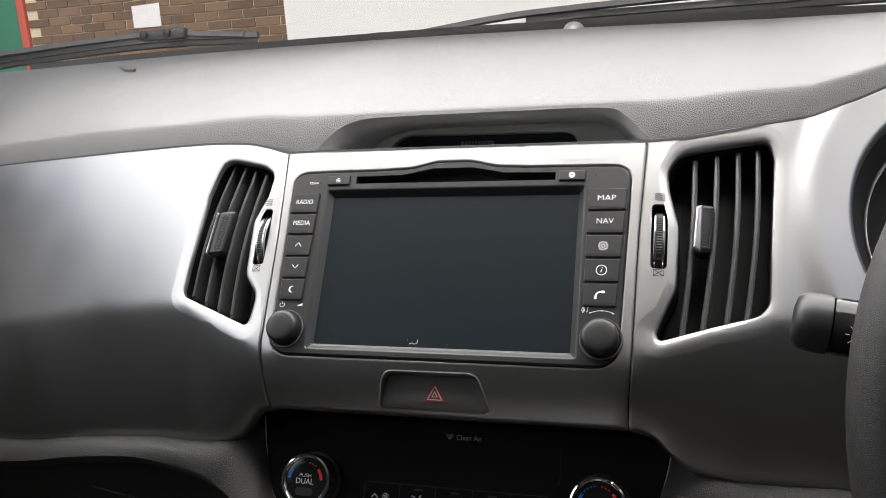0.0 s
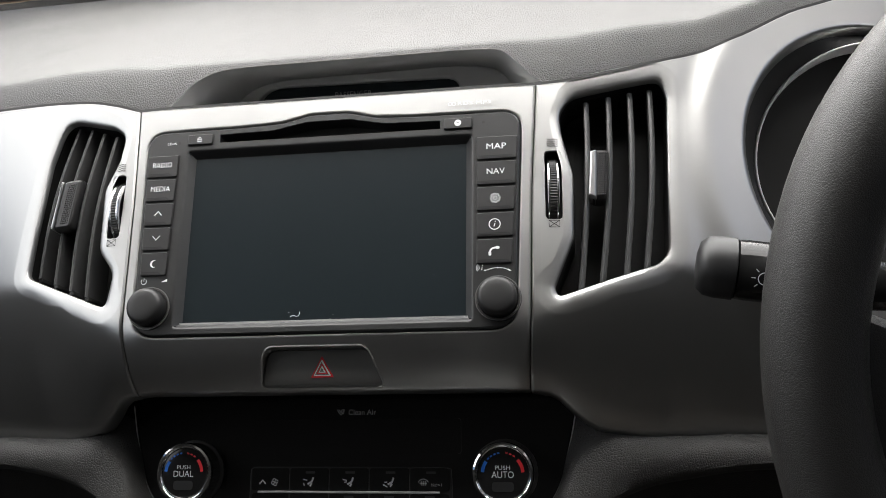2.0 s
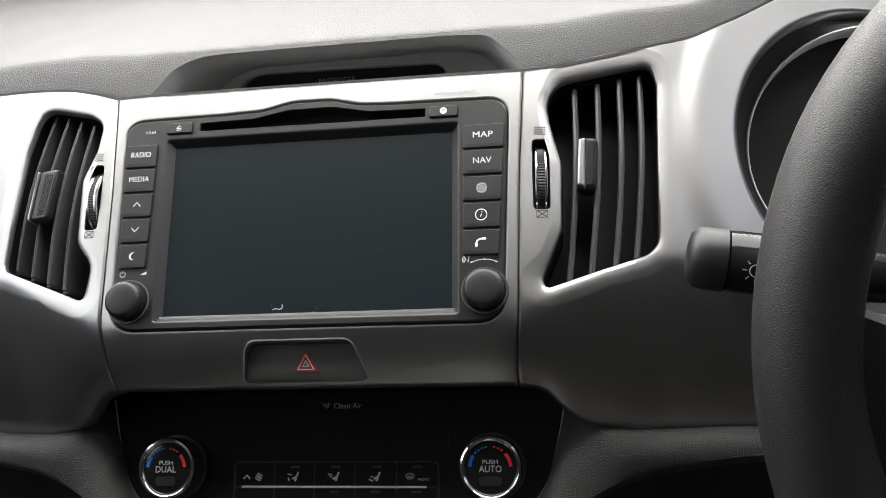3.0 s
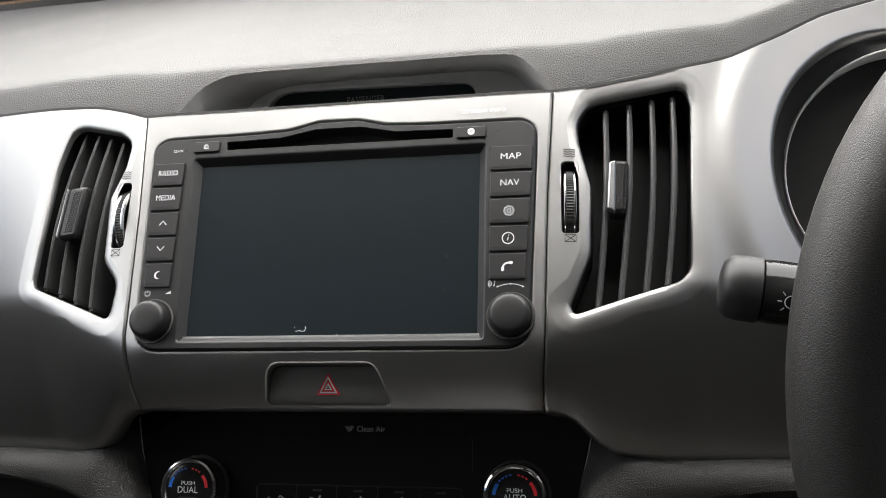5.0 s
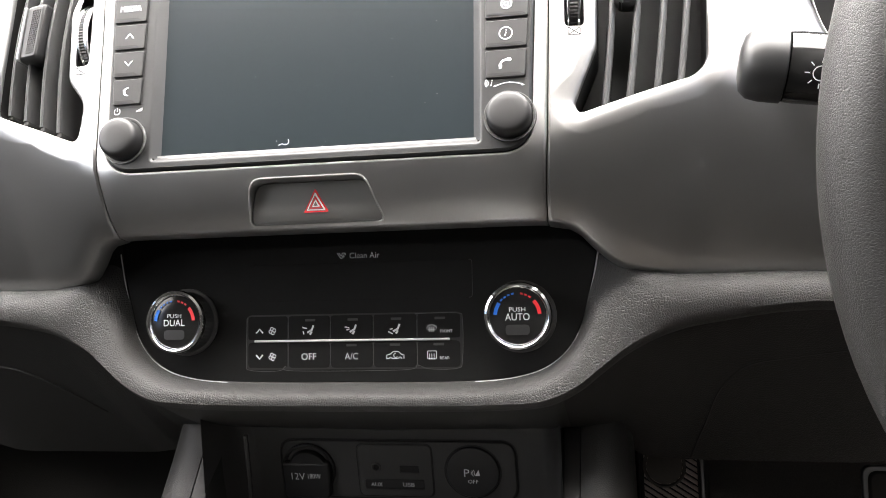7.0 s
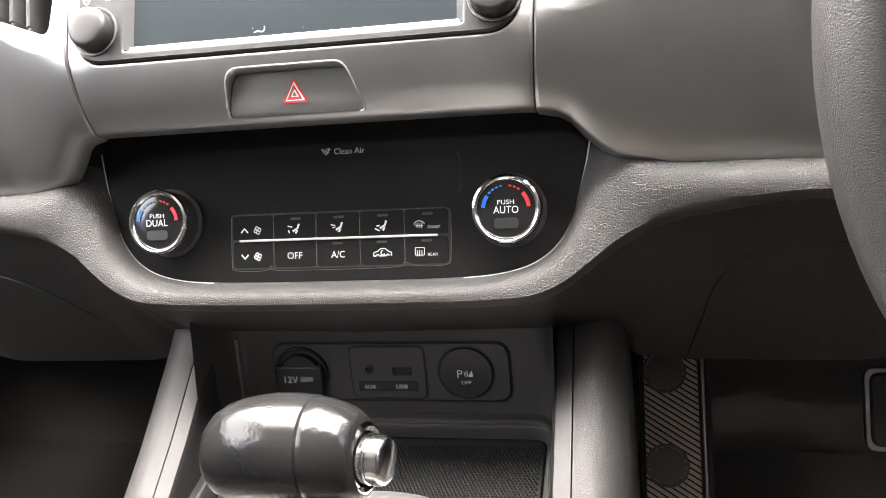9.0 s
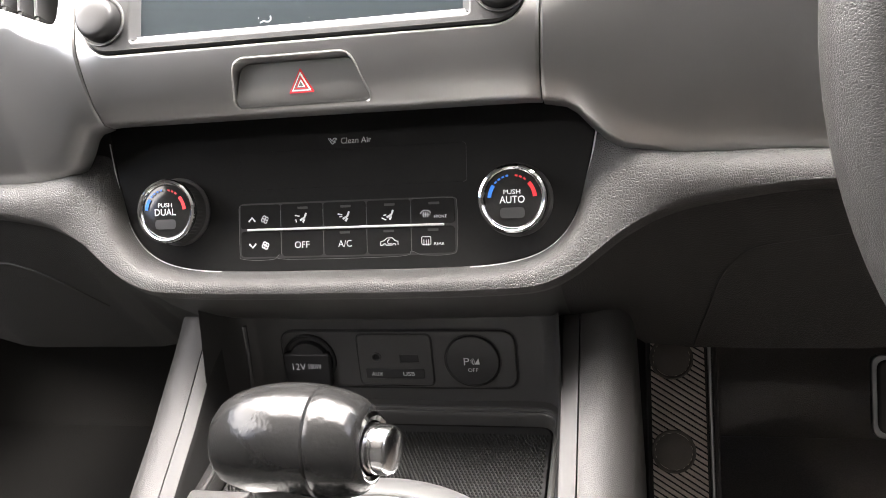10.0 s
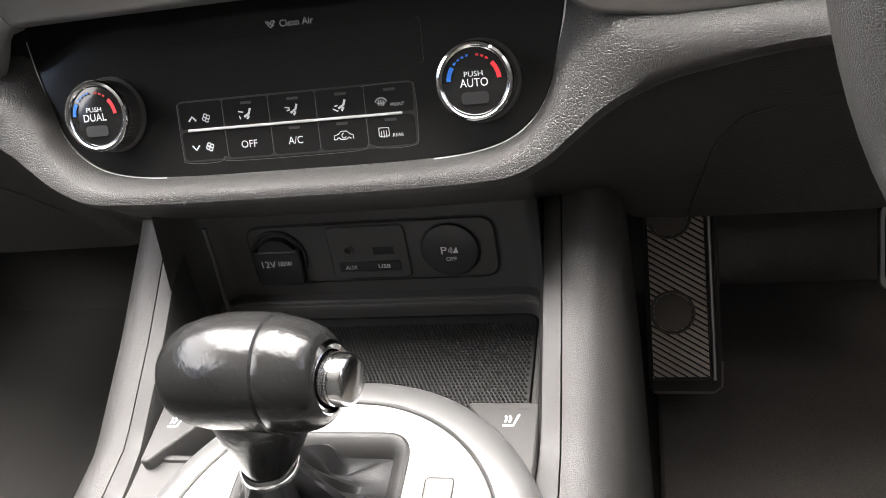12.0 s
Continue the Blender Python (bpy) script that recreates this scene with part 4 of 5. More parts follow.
for i in range(5):
    u0, u1 = COLS[i] + 0.0004, COLS[i + 1] - 0.0004
    um = (u0 + u1) / 2
    up = part("button", plate(box2(um, (V_TOP + V_MID) / 2 + 0.0003, u1 - u0, V_TOP - V_MID - 0.0010, 0.0016), -0.001, 0.0005, on_cl, 0.00012), GLOSS, clim)
    dn = part("button", plate(box2(um, (V_LOW + V_MID) / 2 - 0.0003, u1 - u0, V_MID - V_LOW - 0.0010, 0.0026), -0.001, 0.0005, on_cl, 0.00012), GLOSS, clim)
    vu, vd = -0.0425, -0.0575
    L = lambda lines, w, pr: part("icon", strokes(lines, w, on_cl, 0.0008), PRINT, pr)
    if i == 0:
        L(chevron(um - 0.0050, vu, 0.0042, 0.0023), 0.0010, up)
        L(fan(um + 0.0030, vu), 0.0006, up)
        L(chevron(um - 0.0050, vd, 0.0042, -0.0023), 0.0010, dn)
        L(fan(um + 0.0030, vd), 0.0006, dn)
    elif i < 4:
        L([[(um + 0.0028, vu + 0.0030), (um + 0.0018, vu + 0.0004), (um - 0.0010, vu - 0.0012)], [(um + 0.0018, vu - 0.0006), (um + 0.0006, vu - 0.0024)]], 0.0012, up)
        L([[(um - 0.0040, vu + (0.0018 if i < 3 else -0.0012)), (um - 0.0012, vu + (0.0012 if i < 3 else -0.0026))], [(um - 0.0030, vu - 0.0022), (um - 0.0036, vu - 0.0004)] if i == 1 else [(um - 0.0030, vu), (um - 0.0012, vu + 0.0004)]], 0.0007, up)
        part("lamp_window", fills([box2(um + 0.0008, -0.0365, 0.0062, 0.0014, 0.0004)], on_cl, 0.0008), DIM, up, smooth=False)
    else:
        L([arc(um - 0.0040, vu - 0.0012, 0.0034, 25, 155, 9), [(um - 0.0062, vu - 0.0004), (um - 0.0018, vu - 0.0004)]] + [[(um - 0.0052 + 0.0012 * q, vu - 0.0018), (um - 0.0052 + 0.0012 * q, vu + 0.0010)] for q in range(3)], 0.0004, up)
        lettering("FRONT", CLIMATE, um + 0.0044, vu - 0.0014, 0.0010, 0.0070, PRINT, up, 0.0016)
        part("lamp_window", fills([box2(um + 0.0008, -0.0365, 0.0062, 0.0014, 0.0004)], on_cl, 0.0008), DIM, up, smooth=False)
        bx = box2(um - 0.0040, vd + 0.0004, 0.0052, 0.0042, 0.0006)
        L([bx + [bx[0]]] + [[(um - 0.0054 + 0.0013 * q, vd - 0.0024), (um - 0.0054 + 0.0013 * q, vd + 0.0010)] for q in range(3)], 0.0004, dn)
        lettering("REAR", CLIMATE, um + 0.0034, vd - 0.0014, 0.0010, 0.0056, PRINT, dn, 0.0016)
    if i in (1, 2):
        lettering(("OFF", "A/C")[i - 1], CLIMATE, um, vd, 0.0010, 0.0090 if i == 1 else 0.0080, PRINT, dn, 0.0038)
    if i == 3:
        L([[(um - 0.0050, vd - 0.0016), (um - 0.0048, vd + 0.0004), (um - 0.0026, vd + 0.0010), (um - 0.0012, vd + 0.0024), (um + 0.0020, vd + 0.0024), (um + 0.0036, vd + 0.0008), (um + 0.0052, vd + 0.0004), (um + 0.0052, vd - 0.0016)],
           [(um - 0.0050, vd - 0.0016), (um - 0.0036, vd - 0.0016)], arc(um - 0.0026, vd - 0.0016, 0.0009, 180, 0, 6), [(um - 0.0016, vd - 0.0016), (um + 0.0020, vd - 0.0016)], arc(um + 0.0030, vd - 0.0016, 0.0009, 180, 0, 6),
           arc(um + 0.0004, vd + 0.0002, 0.0012, 90, 330, 9)], 0.0005, dn)
    if i > 1:
        part("lamp_window", fills([box2(um, -0.0512, 0.0062, 0.0014, 0.0004)], on_cl, 0.0008), DIM, dn, smooth=False)
KEY_LINE = smooth_line([(-0.0618, -0.0345), (-0.0620, -0.0600), (-0.0600, -0.0652), (-0.0420, -0.0657), (-0.0375, -0.0630), (-0.0330, -0.0657), (0.0330, -0.0655), (0.0410, -0.0628), (0.0480, -0.0650), (0.0640, -0.0648), (0.0672, -0.0600), (0.0675, -0.0380), (0.0640, -0.0338), (0.0400, -0.0338)], 5)
part("key_outline", strokes([[(p.x, p.y) for p in KEY_LINE]], 0.0003, on_cl, 0.0006), EDGE, clim)
for u in COLS[1:-1]:
    part("key_divider", strokes([[(u, -0.0375), (u, -0.0625)]], 0.0003, on_cl, 0.0006), EDGE, clim)
part("dividing_bar", plate(box2(0.0016, V_MID, 0.1170, 0.0014, 0.0006), 0.0, 0.0018, on_cl, 0.0005), PALERING, clim, "thin silver bar between the button rows")
for sx, word in ((-1, "DUAL"), (1, "AUTO")):
    fr = CLIMATE @ Matrix.Translation((sx * 0.1003, -0.0364, 0))
    fn = flat(fr)
    bm = bmesh.new()
    k = 96
    rws = []
    for r, h in ((0.0200, -0.001), (0.0200, 0.0012), (0.0182, 0.0020), (0.0182, 0.0040), (0.0180, 0.0120), (0.0172, 0.0126)):
        rws.append([bm.verts.new(fr @ Vector(((r - (0.0005 if i % 2 and 0.003 < h < 0.0125 else 0)) * math.cos(2 * math.pi * i / k), (r - (0.0005 if i % 2 and 0.003 < h < 0.0125 else 0)) * math.sin(2 * math.pi * i / k), h))) for i in range(k)])
    for a, b in zip(rws, rws[1:]):
        for i in range(k):
            bm.faces.new((a[i - 1], a[i], b[i], b[i - 1]))
    dial = part("temperature_dial", bm, PLASTIC, clim, "knurled black temperature dial")
    part("dial_ring", lathe([(0.0176, 0.0118), (0.0184, 0.0128), (0.0186, 0.0142), (0.0180, 0.0158), (0.0168, 0.0164), (0.0156, 0.0158), (0.0150, 0.0146)], fr, 64), CHROME, dial, "polished chrome ring")
    part("dial_face", lathe([(0.0153, 0.0146), (0.0115, 0.0153), (0.0075, 0.0157), (0.0035, 0.0159), (0.0, 0.01595)], fr, 48), GLOSS, dial)
    part("cool_mark", strokes([arc(0, 0, 0.0122, a, a + 7, 3) for a in (98, 109, 120, 131)], 0.0010, fn, 0.0160), BLUE, dial)
    part("cool_mark", strokes([arc(0, 0, 0.0120, 144, 176, 8)], 0.0020, fn, 0.0160), BLUE, dial)
    part("warm_mark", strokes([arc(0, 0, 0.0122, a, a + 7, 3) for a in (75, 64, 53)], 0.0010, fn, 0.0160), RED, dial)
    part("warm_mark", strokes([arc(0, 0, 0.0120, 4, 42, 8)], 0.0020, fn, 0.0160), RED, dial)
    lettering("PUSH", fr, 0, 0.0035, 0.0162, 0.0088, PRINT, dial, 0.0024)
    lettering(word, fr, 0, -0.0005, 0.0162, 0.0132, PRINT, dial, 0.0038)
    part("lamp_window", fills([box2(0, -0.0075, 0.0130, 0.0056, 0.0022)], fn, 0.0161), UNIT, dial, smooth=False)

# ---- instrument dial ----
DIALF = frame_of((0.3425, 0.116, 0.606), (1, 0, 0), (0, 0.3, 0.954))
inst = thing("instrument_dial", "black instrument dial with thin chrome ring in a dark tunnel", "gauge", at=(0.345, 0.116, 0.606))
n64 = 64
rim_pts = [on_fascia(*p, -0.009) for p in grow(GAUGE, -0.0035)]
ring_pts = [DIALF @ Vector((0.0762 * math.cos(2 * math.pi * i / n64), 0.0762 * math.sin(2 * math.pi * i / n64), 0.004)) for i in range(n64)]
bm = bmesh.new()
va, vm_, vb = [bm.verts.new(p) for p in rim_pts], [bm.verts.new(a.lerp(b, 0.5) + (b - a).length * 0.02 * Vector((0, 0, 0))) for a, b in zip(rim_pts, ring_pts)], [bm.verts.new(p) for p in ring_pts]
for a, b in ((va, vm_), (vm_, vb)):
    for i in range(n64):
        bm.faces.new((a[i - 1], a[i], b[i], b[i - 1]))
part("tunnel", bm, DARK, inst)
part("dial_ring", lathe([(0.0762, 0.003), (0.0756, 0.0054), (0.0750, 0.0058), (0.0742, 0.0050), (0.0724, -0.012)], DIALF, 72), PALERING, inst, "thin pale satin dial ring")
part("dial_face", lathe([(0.0726, -0.012), (0.045, -0.014), (0.0, -0.014)], DIALF, 64), DARK, inst)

# ---- steering wheel and stalk ----
TILT_W = 0.30
WHEEL_C = Vector((0.434, -0.134, 0.5755))
WF = frame_of(WHEEL_C, (1, 0, 0), (0, math.sin(TILT_W), math.cos(TILT_W)))
wheel = thing("steering_wheel", "black grained leather steering wheel", "steering wheel", at=WHEEL_C)
bm = bmesh.new()
rws = []
for i in range(120):
    a = 2 * math.pi * i / 120
    grip = 1 + 0.10 * math.exp(-((abs((math.degrees(a) + 360) % 360 - 180) - 32) / 16) ** 2)
    r = [(0.0205 * grip * math.cos(b), 0.0235 * grip * math.sin(b)) for b in (2 * math.pi * j / 20 for j in range(20))]
    rws.append([bm.verts.new(WF @ Vector(((0.190 + p) * math.cos(a), (0.190 + p) * math.sin(a), q))) for p, q in r])
for i in range(120):
    for j in range(20):
        bm.faces.new((rws[i - 1][j - 1], rws[i][j - 1], rws[i][j], rws[i - 1][j]))
part("rim", bm, RIM, wheel, "grained black leather rim")
hub = plate(rounded([(-0.075, -0.07), (0.075, -0.07), (0.085, 0.03), (0.05, 0.065), (-0.05, 0.065), (-0.085, 0.03)], 0.03), -0.05, 0.0, flat(WF), 0.012)
part("hub", hub, PAD, wheel)
for sgn, a0, a1, r0 in ((-1, 0.018, -0.055, 0.07), (1, 0.018, -0.055, 0.07)):
    sec = []
    for i in range(9):
        s = i / 8
        u = sgn * (r0 + (0.184 - r0) * s)
        top = a0 + 0.012 * s ** 3 - 0.010 * math.sin(math.pi * s)
        low = a1 - 0.02 * s ** 2 + 0.012 * math.sin(math.pi * s)
        d = -0.004 + 0.010 * s
        sec.append([WF @ Vector((u, top, d - 0.012)), WF @ Vector((u, top - 0.004, d)), WF @ Vector((u, (top + low) / 2, d + 0.003)), WF @ Vector((u, low + 0.004, d)), WF @ Vector((u, low, d - 0.012)), WF @ Vector((u, (top + low) / 2, d - 0.018))])
    part("spoke", loft(sec, wrap=True), LEATHER, wheel, "black leather spoke")
sec = [[WF @ Vector((sx, -0.05 - 0.13 * s, d)) for sx, d in ((-0.022, -0.012), (-0.018, 0.0), (0.018, 0.0), (0.022, -0.012), (0, -0.018))] for s in (0, 0.25, 0.5, 0.75, 1.0)]
part("spoke", loft(sec, wrap=True), LEATHER, wheel, "black leather spoke")
col = thing("steering_column", "black steering column shroud", "steering column", at=(0.39, -0.06, 0.55))
part("shroud", lathe([(0.02, 0.0), (0.048, 0.004), (0.055, 0.02), (0.058, 0.20)], WF @ pose(0, 0, -0.045, 180, 0, 0), 32), PLASTIC, col)
stalk = thing("light_stalk", "black light switch stalk with grey end cap", "control stalk", at=(0.22, -0.05, 0.59))
SF = Matrix.Translation((0.2085, -0.046, 0.5915)) @ Vector((0.985, -0.10, -0.13)).to_track_quat("Z", "Y").to_matrix().to_4x4()
part("end_cap", lathe([(0.0, 0.0), (0.007, 0.0002), (0.0120, 0.0014), (0.0148, 0.0046), (0.0157, 0.0095), (0.0158, 0.0185), (0.0150, 0.0190)], SF, 40), UNIT, stalk, "matt grey end cap")
part("barrel", lathe([(0.0130, 0.0188), (0.0150, 0.0196), (0.0153, 0.024), (0.0150, 0.050), (0.0135, 0.075), (0.011, 0.10), (0.010, 0.19)], SF, 40), GLOSS, stalk, "glossy black barrel")
face = Vector((0.02, -0.97, 0.10)).normalized()
IF = frame_of(SF @ Vector((0, 0, 0.0300)) + face * 0.0154, (0.985, -0.10, -0.13), face.cross(Vector((0.985, -0.10, -0.13))))
ic = flat(IF)
part("icon", strokes([arc(0, 0, 0.0030, 0, 350, 16)] + [[(0.0042 * math.cos(a), 0.0042 * math.sin(a)), (0.0062 * math.cos(a), 0.0062 * math.sin(a))] for a in [j * math.pi / 4 for j in range(8)]], 0.0005, ic, 0.0006), PRINT, stalk)

# ---- centre console ----
console = thing("centre_console", "black centre console with satin side rails and storage tray", "console")


def rail_z(y):
    return lerp_table(y, (-0.60, -0.20, -0.12, -0.06, 0.0, 0.04), (0.288, 0.297, 0.302, 0.328, 0.359, 0.383))


def rail_in(y):
    """Inner edge of the side rail; it widens where it meets the gear surround."""
    return lerp_table(y, (-0.60, -0.17, -0.145, -0.115, 0.04), (0.1085, 0.1085, 0.1095, 0.1115, 0.1115))


YS = [0.045 - 0.012 * i for i in range(54)]
DECK = 0.298
MID = 0.006
for sx in (-1, 1):
    mid = 0.008 if sx < 0 else 0.0045
    part("side_rail", loft([[Vector((mid + sx * rail_in(y), y, DECK - 0.02)), Vector((mid + sx * (rail_in(y) + 0.0005), y, rail_z(y) - 0.004)), Vector((mid + sx * (rail_in(y) + 0.0025), y, rail_z(y) - 0.0008)), Vector((mid + sx * (rail_in(y) + 0.0065), y, rail_z(y))), Vector((mid + sx * 0.1233, y, rail_z(y) - 0.0004)), Vector((mid + sx * 0.1237, y, rail_z(y) - 0.004))] for y in YS]), RAIL, console, "satin dark grey side rail")
    part("side_pad", loft([[Vector((mid + sx * 0.1240, y, rail_z(y) - 0.004)), Vector((mid + sx * 0.1242, y, rail_z(y) - 0.0006)), Vector((mid + sx * 0.131, y, rail_z(y) + 0.0004)), Vector((mid + sx * 0.139, y, rail_z(y) - 0.0015)), Vector((mid + sx * 0.1465, y, rail_z(y) - 0.007)), Vector((mid + sx * 0.153, y, rail_z(y) - 0.018)), Vector((mid + sx * 0.1555, y, rail_z(y) - 0.035)),
                            Vector((min(mid + sx * 0.160, 0.1645), y, 0.20)), Vector((min(mid + sx * 0.164, 0.1655), y, 0.10)), Vector((min(mid + sx * 0.166, 0.1665), y, 0.0))] for y in YS]), SIDEPAD, console, "grained black side pad")
TRAY = rounded([(-0.096, -0.125, 0.01), (0.1115, -0.125, 0.01), (0.1115, -0.0085, 0.013), (-0.096, -0.0085, 0.013)], k=8)
on_deck = lambda u, v, n=0.0: Vector((u, v, DECK + n))
part("deck", sheet([(-0.108, -0.60), (0.122, -0.60), (0.122, 0.012), (-0.108, 0.012)], [TRAY], on_deck, 0.02, 0,
     [[(0, 0), (0.0006, 0.0004), (0.0012, 0.0016), (0.0018, 0.0040), (0.0024, 0.0100)]]), PLASTIC, console, "black console deck")
rim_line = [Vector((u, v, DECK + 0.0004)) for u, v in grow(TRAY, 0.0014)]
part("tray_rim", sweep(rim_line, lambda i, t: [(0.0021 * math.cos(0.785 * j), 0.0021 * math.sin(0.785 * j)) for j in range(8)], close=True), PLASTIC, console, "rounded black tray rim")
part("tray_floor", fills([grow(TRAY, -0.004)], on_deck, -0.0098), MATT, console, smooth=False)
pts, faces = [], []
for i in range(84):
    for j in range(46):
        x, y = -0.093 + 0.0024 * (i + 0.5 * (j % 2)), -0.119 + 0.0022 * j
        if inside((x, y), grow(TRAY, -0.006)) and (x - 0.024) ** 2 + (y + 0.187) ** 2 > 0.098 ** 2:
            b = len(pts)
            pts += [(x - 0.0010, y, DECK - 0.0098), (x, y - 0.0010, DECK - 0.0098), (x + 0.0010, y, DECK - 0.0098), (x, y + 0.0010, DECK - 0.0098), (x, y, DECK - 0.0080)]
            faces += [(b, b + 1, b + 4), (b + 1, b + 2, b + 4), (b + 2, b + 3, b + 4), (b + 3, b, b + 4)]
me = bpy.data.meshes.new("tray_studs")
me.from_pydata(pts, [], faces)
me.materials.append(MATT)
studs = tagged(new("tray_studs", me), "knurled black rubber tray lining", kind="stuff")
studs.parent = console

# wall with the sockets
wall_rows = []
for x, dy in ((-0.1125, -0.045), (-0.110, -0.022), (-0.1055, -0.006), (-0.099, 0.0), (-0.094, 0.002), (0.0, 0.002), (0.096, 0.002), (0.101, 0.0), (0.1065, -0.006), (0.1105, -0.022), (0.1125, -0.045)):
    x += MID
    wall_rows.append([Vector((x, 0.000 + dy * 0.9, DECK)), Vector((x, 0.001 + dy, DECK + 0.006)), Vector((x, 0.0065 + dy, DECK + 0.035)), Vector((x, 0.019 + dy * 0.8, 0.392)), Vector((x, 0.05, 0.400))])
part("socket_wall", loft(wall_rows), PLASTIC, console, "black recessed socket wall")
# Thin bead added for the light streak along the recess corner.
part("corner_highlight_bead", sweep([Vector((-0.084, -0.010, 0.366)), Vector((-0.0855, -0.012, 0.345)), Vector((-0.0875, -0.014, 0.324)), Vector((-0.090, -0.016, 0.300))], lambda i, t: [(0.0016 * math.cos(0.785 * j), 0.0016 * math.sin(0.785 * j)) for j in range(8)]), SIDEPAD, console)
SOCK = frame_of((0, 0.0073, 0.3285), (1, 0, 0), (0, 0.196, 0.981))
on_sock = flat(SOCK)
GROUP = box2(0.0075, -0.0008, 0.1580, 0.0405, 0.010)
part("socket_plate", plate(GROUP, -0.004, 0.0012, on_sock, 0.0008), PLASTIC, console)
part("plate_gap", strokes([grow(GROUP, 0.0004) + [grow(GROUP, 0.0004)[0]]], 0.0016, on_sock, 0.0001), DARK, console)

power = thing("power_outlet", "black 12 volt power outlet with hinged cap", "power outlet", at=SOCK @ Vector((-0.053, 0, 0)))
fr = SOCK @ Matrix.Translation((-0.0527, -0.0010, 0))
part("outlet_ring", lathe([(0.0186, 0.0008), (0.0184, 0.0028), (0.0174, 0.0034), (0.0164, 0.0028), (0.0160, 0.0005)], fr, 48), DARK, power)
cap = part("cap", plate(rounded([(-0.0705, -0.0205, 0.004), (-0.0380, -0.0205, 0.004), (-0.0368, 0.0052, 0.003), (-0.0710, 0.0052, 0.003)]), 0.0, 0.0056, on_sock, 0.0016), BUTTON, power, "hinged black outlet cap")
part("cap_dome", lathe([(0.0140, 0.001), (0.0138, 0.0040), (0.0130, 0.0050), (0.0, 0.0054)], fr, 40), BUTTON, power)
lettering("12V", SOCK, -0.0592, -0.0042, 0.0059, 0.0094, PRINT, cap, 0.0048)
lettering("180W", SOCK, -0.0480, -0.0040, 0.0059, 0.0090, PRINT, cap, 0.0034)

media = thing("media_socket_plate", "black plate with auxiliary and charging sockets", "socket", at=SOCK @ Vector((0.01, 0, 0)))
BOX = box2(0.0068, -0.0007, 0.0490, 0.0355, 0.004)
JACK, PORT = ngon(-0.0058, 0.0014, 0.0036, 20), box2(0.0164, 0.0002, 0.0132, 0.0058, 0.0005)
part("gap", fills([grow(BOX, 0.0012)], on_sock, 0.0015), DARK, media, smooth=False)
part("plate", sheet(BOX, [JACK, PORT], on_sock, 0.008, 0.002, [[(0, 0), (0.0003, 0.0003), (0.0004, 0.006)]] * 2, 0.0022), PLASTIC, media)
part("jack", lathe([(0.0034, -0.004), (0.0034, 0.0026), (0.0028, 0.0030), (0.0021, 0.0026), (0.0020, -0.003)], SOCK @ Matrix.Translation((-0.0058, 0.0014, 0)), 24), PLASTIC, media, "round auxiliary jack")
part("port_tongue", plate(box2(0.0164, 0.0012, 0.0110, 0.0018, 0.0003), -0.003, 0.0010, on_sock, 0.0003), SATIN, media, smooth=False)
part("port_back", fills([grow(PORT, 0.001), ngon(-0.0058, 0.0014, 0.0038, 20)], on_sock, -0.003), DARK, media, smooth=False)
part("label_bar", plate(box2(0.0058, -0.0104, 0.0400, 0.0070, 0.0012), 0.002, 0.0028, on_sock, 0.0004), BUTTON, media)
lettering("AUX", SOCK, -0.0062, -0.0104, 0.0030, 0.0078, PRINT, media, 0.0028)
lettering("USB", SOCK, 0.0154, -0.0102, 0.0030, 0.0078, PRINT, media, 0.0028)

park = thing("parking_sensor_button", "round black parking sensor off button", "button", at=SOCK @ Vector((0.0583, 0, 0)))
part("gap", fills([ngon(0.0583, -0.001, 0.0188, 40)], on_sock, 0.0015), DARK, park, smooth=False)
part("button_cap", plate(ngon(0.0583, -0.001, 0.0176, 48), 0.0, 0.0030, on_sock, 0.0008), BUTTON, park)
lettering("P", SOCK, 0.0545, -0.0010, 0.0033, 0.0036, PRINT, park, 0.0052)
part("icon", fills([[(0.0596, -0.0030), (0.0630, -0.0030), (0.0624, 0.0014)]], on_sock, 0.0033), PRINT, park, smooth=False)
part("icon", strokes([arc(0.0560, -0.001, r, -40, 40, 5) for r in (0.0016, 0.0026, 0.0036)], 0.0004, on_sock, 0.0033), PRINT, park)
lettering("OFF", SOCK, 0.0583, -0.0070, 0.0033, 0.0066, PRINT, park, 0.0026)

# ---- gear selector ----
RC = Vector((0.024, -0.187, 0.0))
sel = thing("gear_selector", "automatic gear selector with black leather knob and silver surround", "gear lever", at=(0.024, -0.187, 0.30))
RFR = Matrix.Translation((RC.x, RC.y, DECK))
part("outer_ring", lathe([(0.1050, -0.004), (0.1048, 0.006), (0.1030, 0.0125), (0.0990, 0.0180), (0.0930, 0.0212), (0.0860, 0.0226), (0.0838, 0.0224), (0.0830, 0.0212), (0.0829, 0.0180)], RFR, 96), GREYRING, sel, "satin grey outer ring")
GATE = rounded([(-0.052, -0.145, 0.012), (0.034, -0.145, 0.012), (0.034, 0.062, 0.014), (-0.052, 0.062, 0.014)], k=6)
on_plate = lambda u, v, n=0.0: RFR @ Vector((u, v, 0.0226 + n))
disc = ngon(0, 0, 0.0806, 90)
part("ring_groove", lathe([(0.0832, 0.0195), (0.0812, 0.0195)], RFR, 96), DARK, sel)
part("surround_plate", sheet(disc, [[(u, max(v, -0.066)) for u, v in GATE]], on_plate, 0.012, 0.003, [[(0, 0), (0.0006, 0.0003), (0.0010, 0.0020), (0.0010, 0.006)]]), PLATE, sel, "bright silver surround plate")
gate = [(u, max(v, -0.066)) for u, v in GATE]
rimb = bmesh.new()
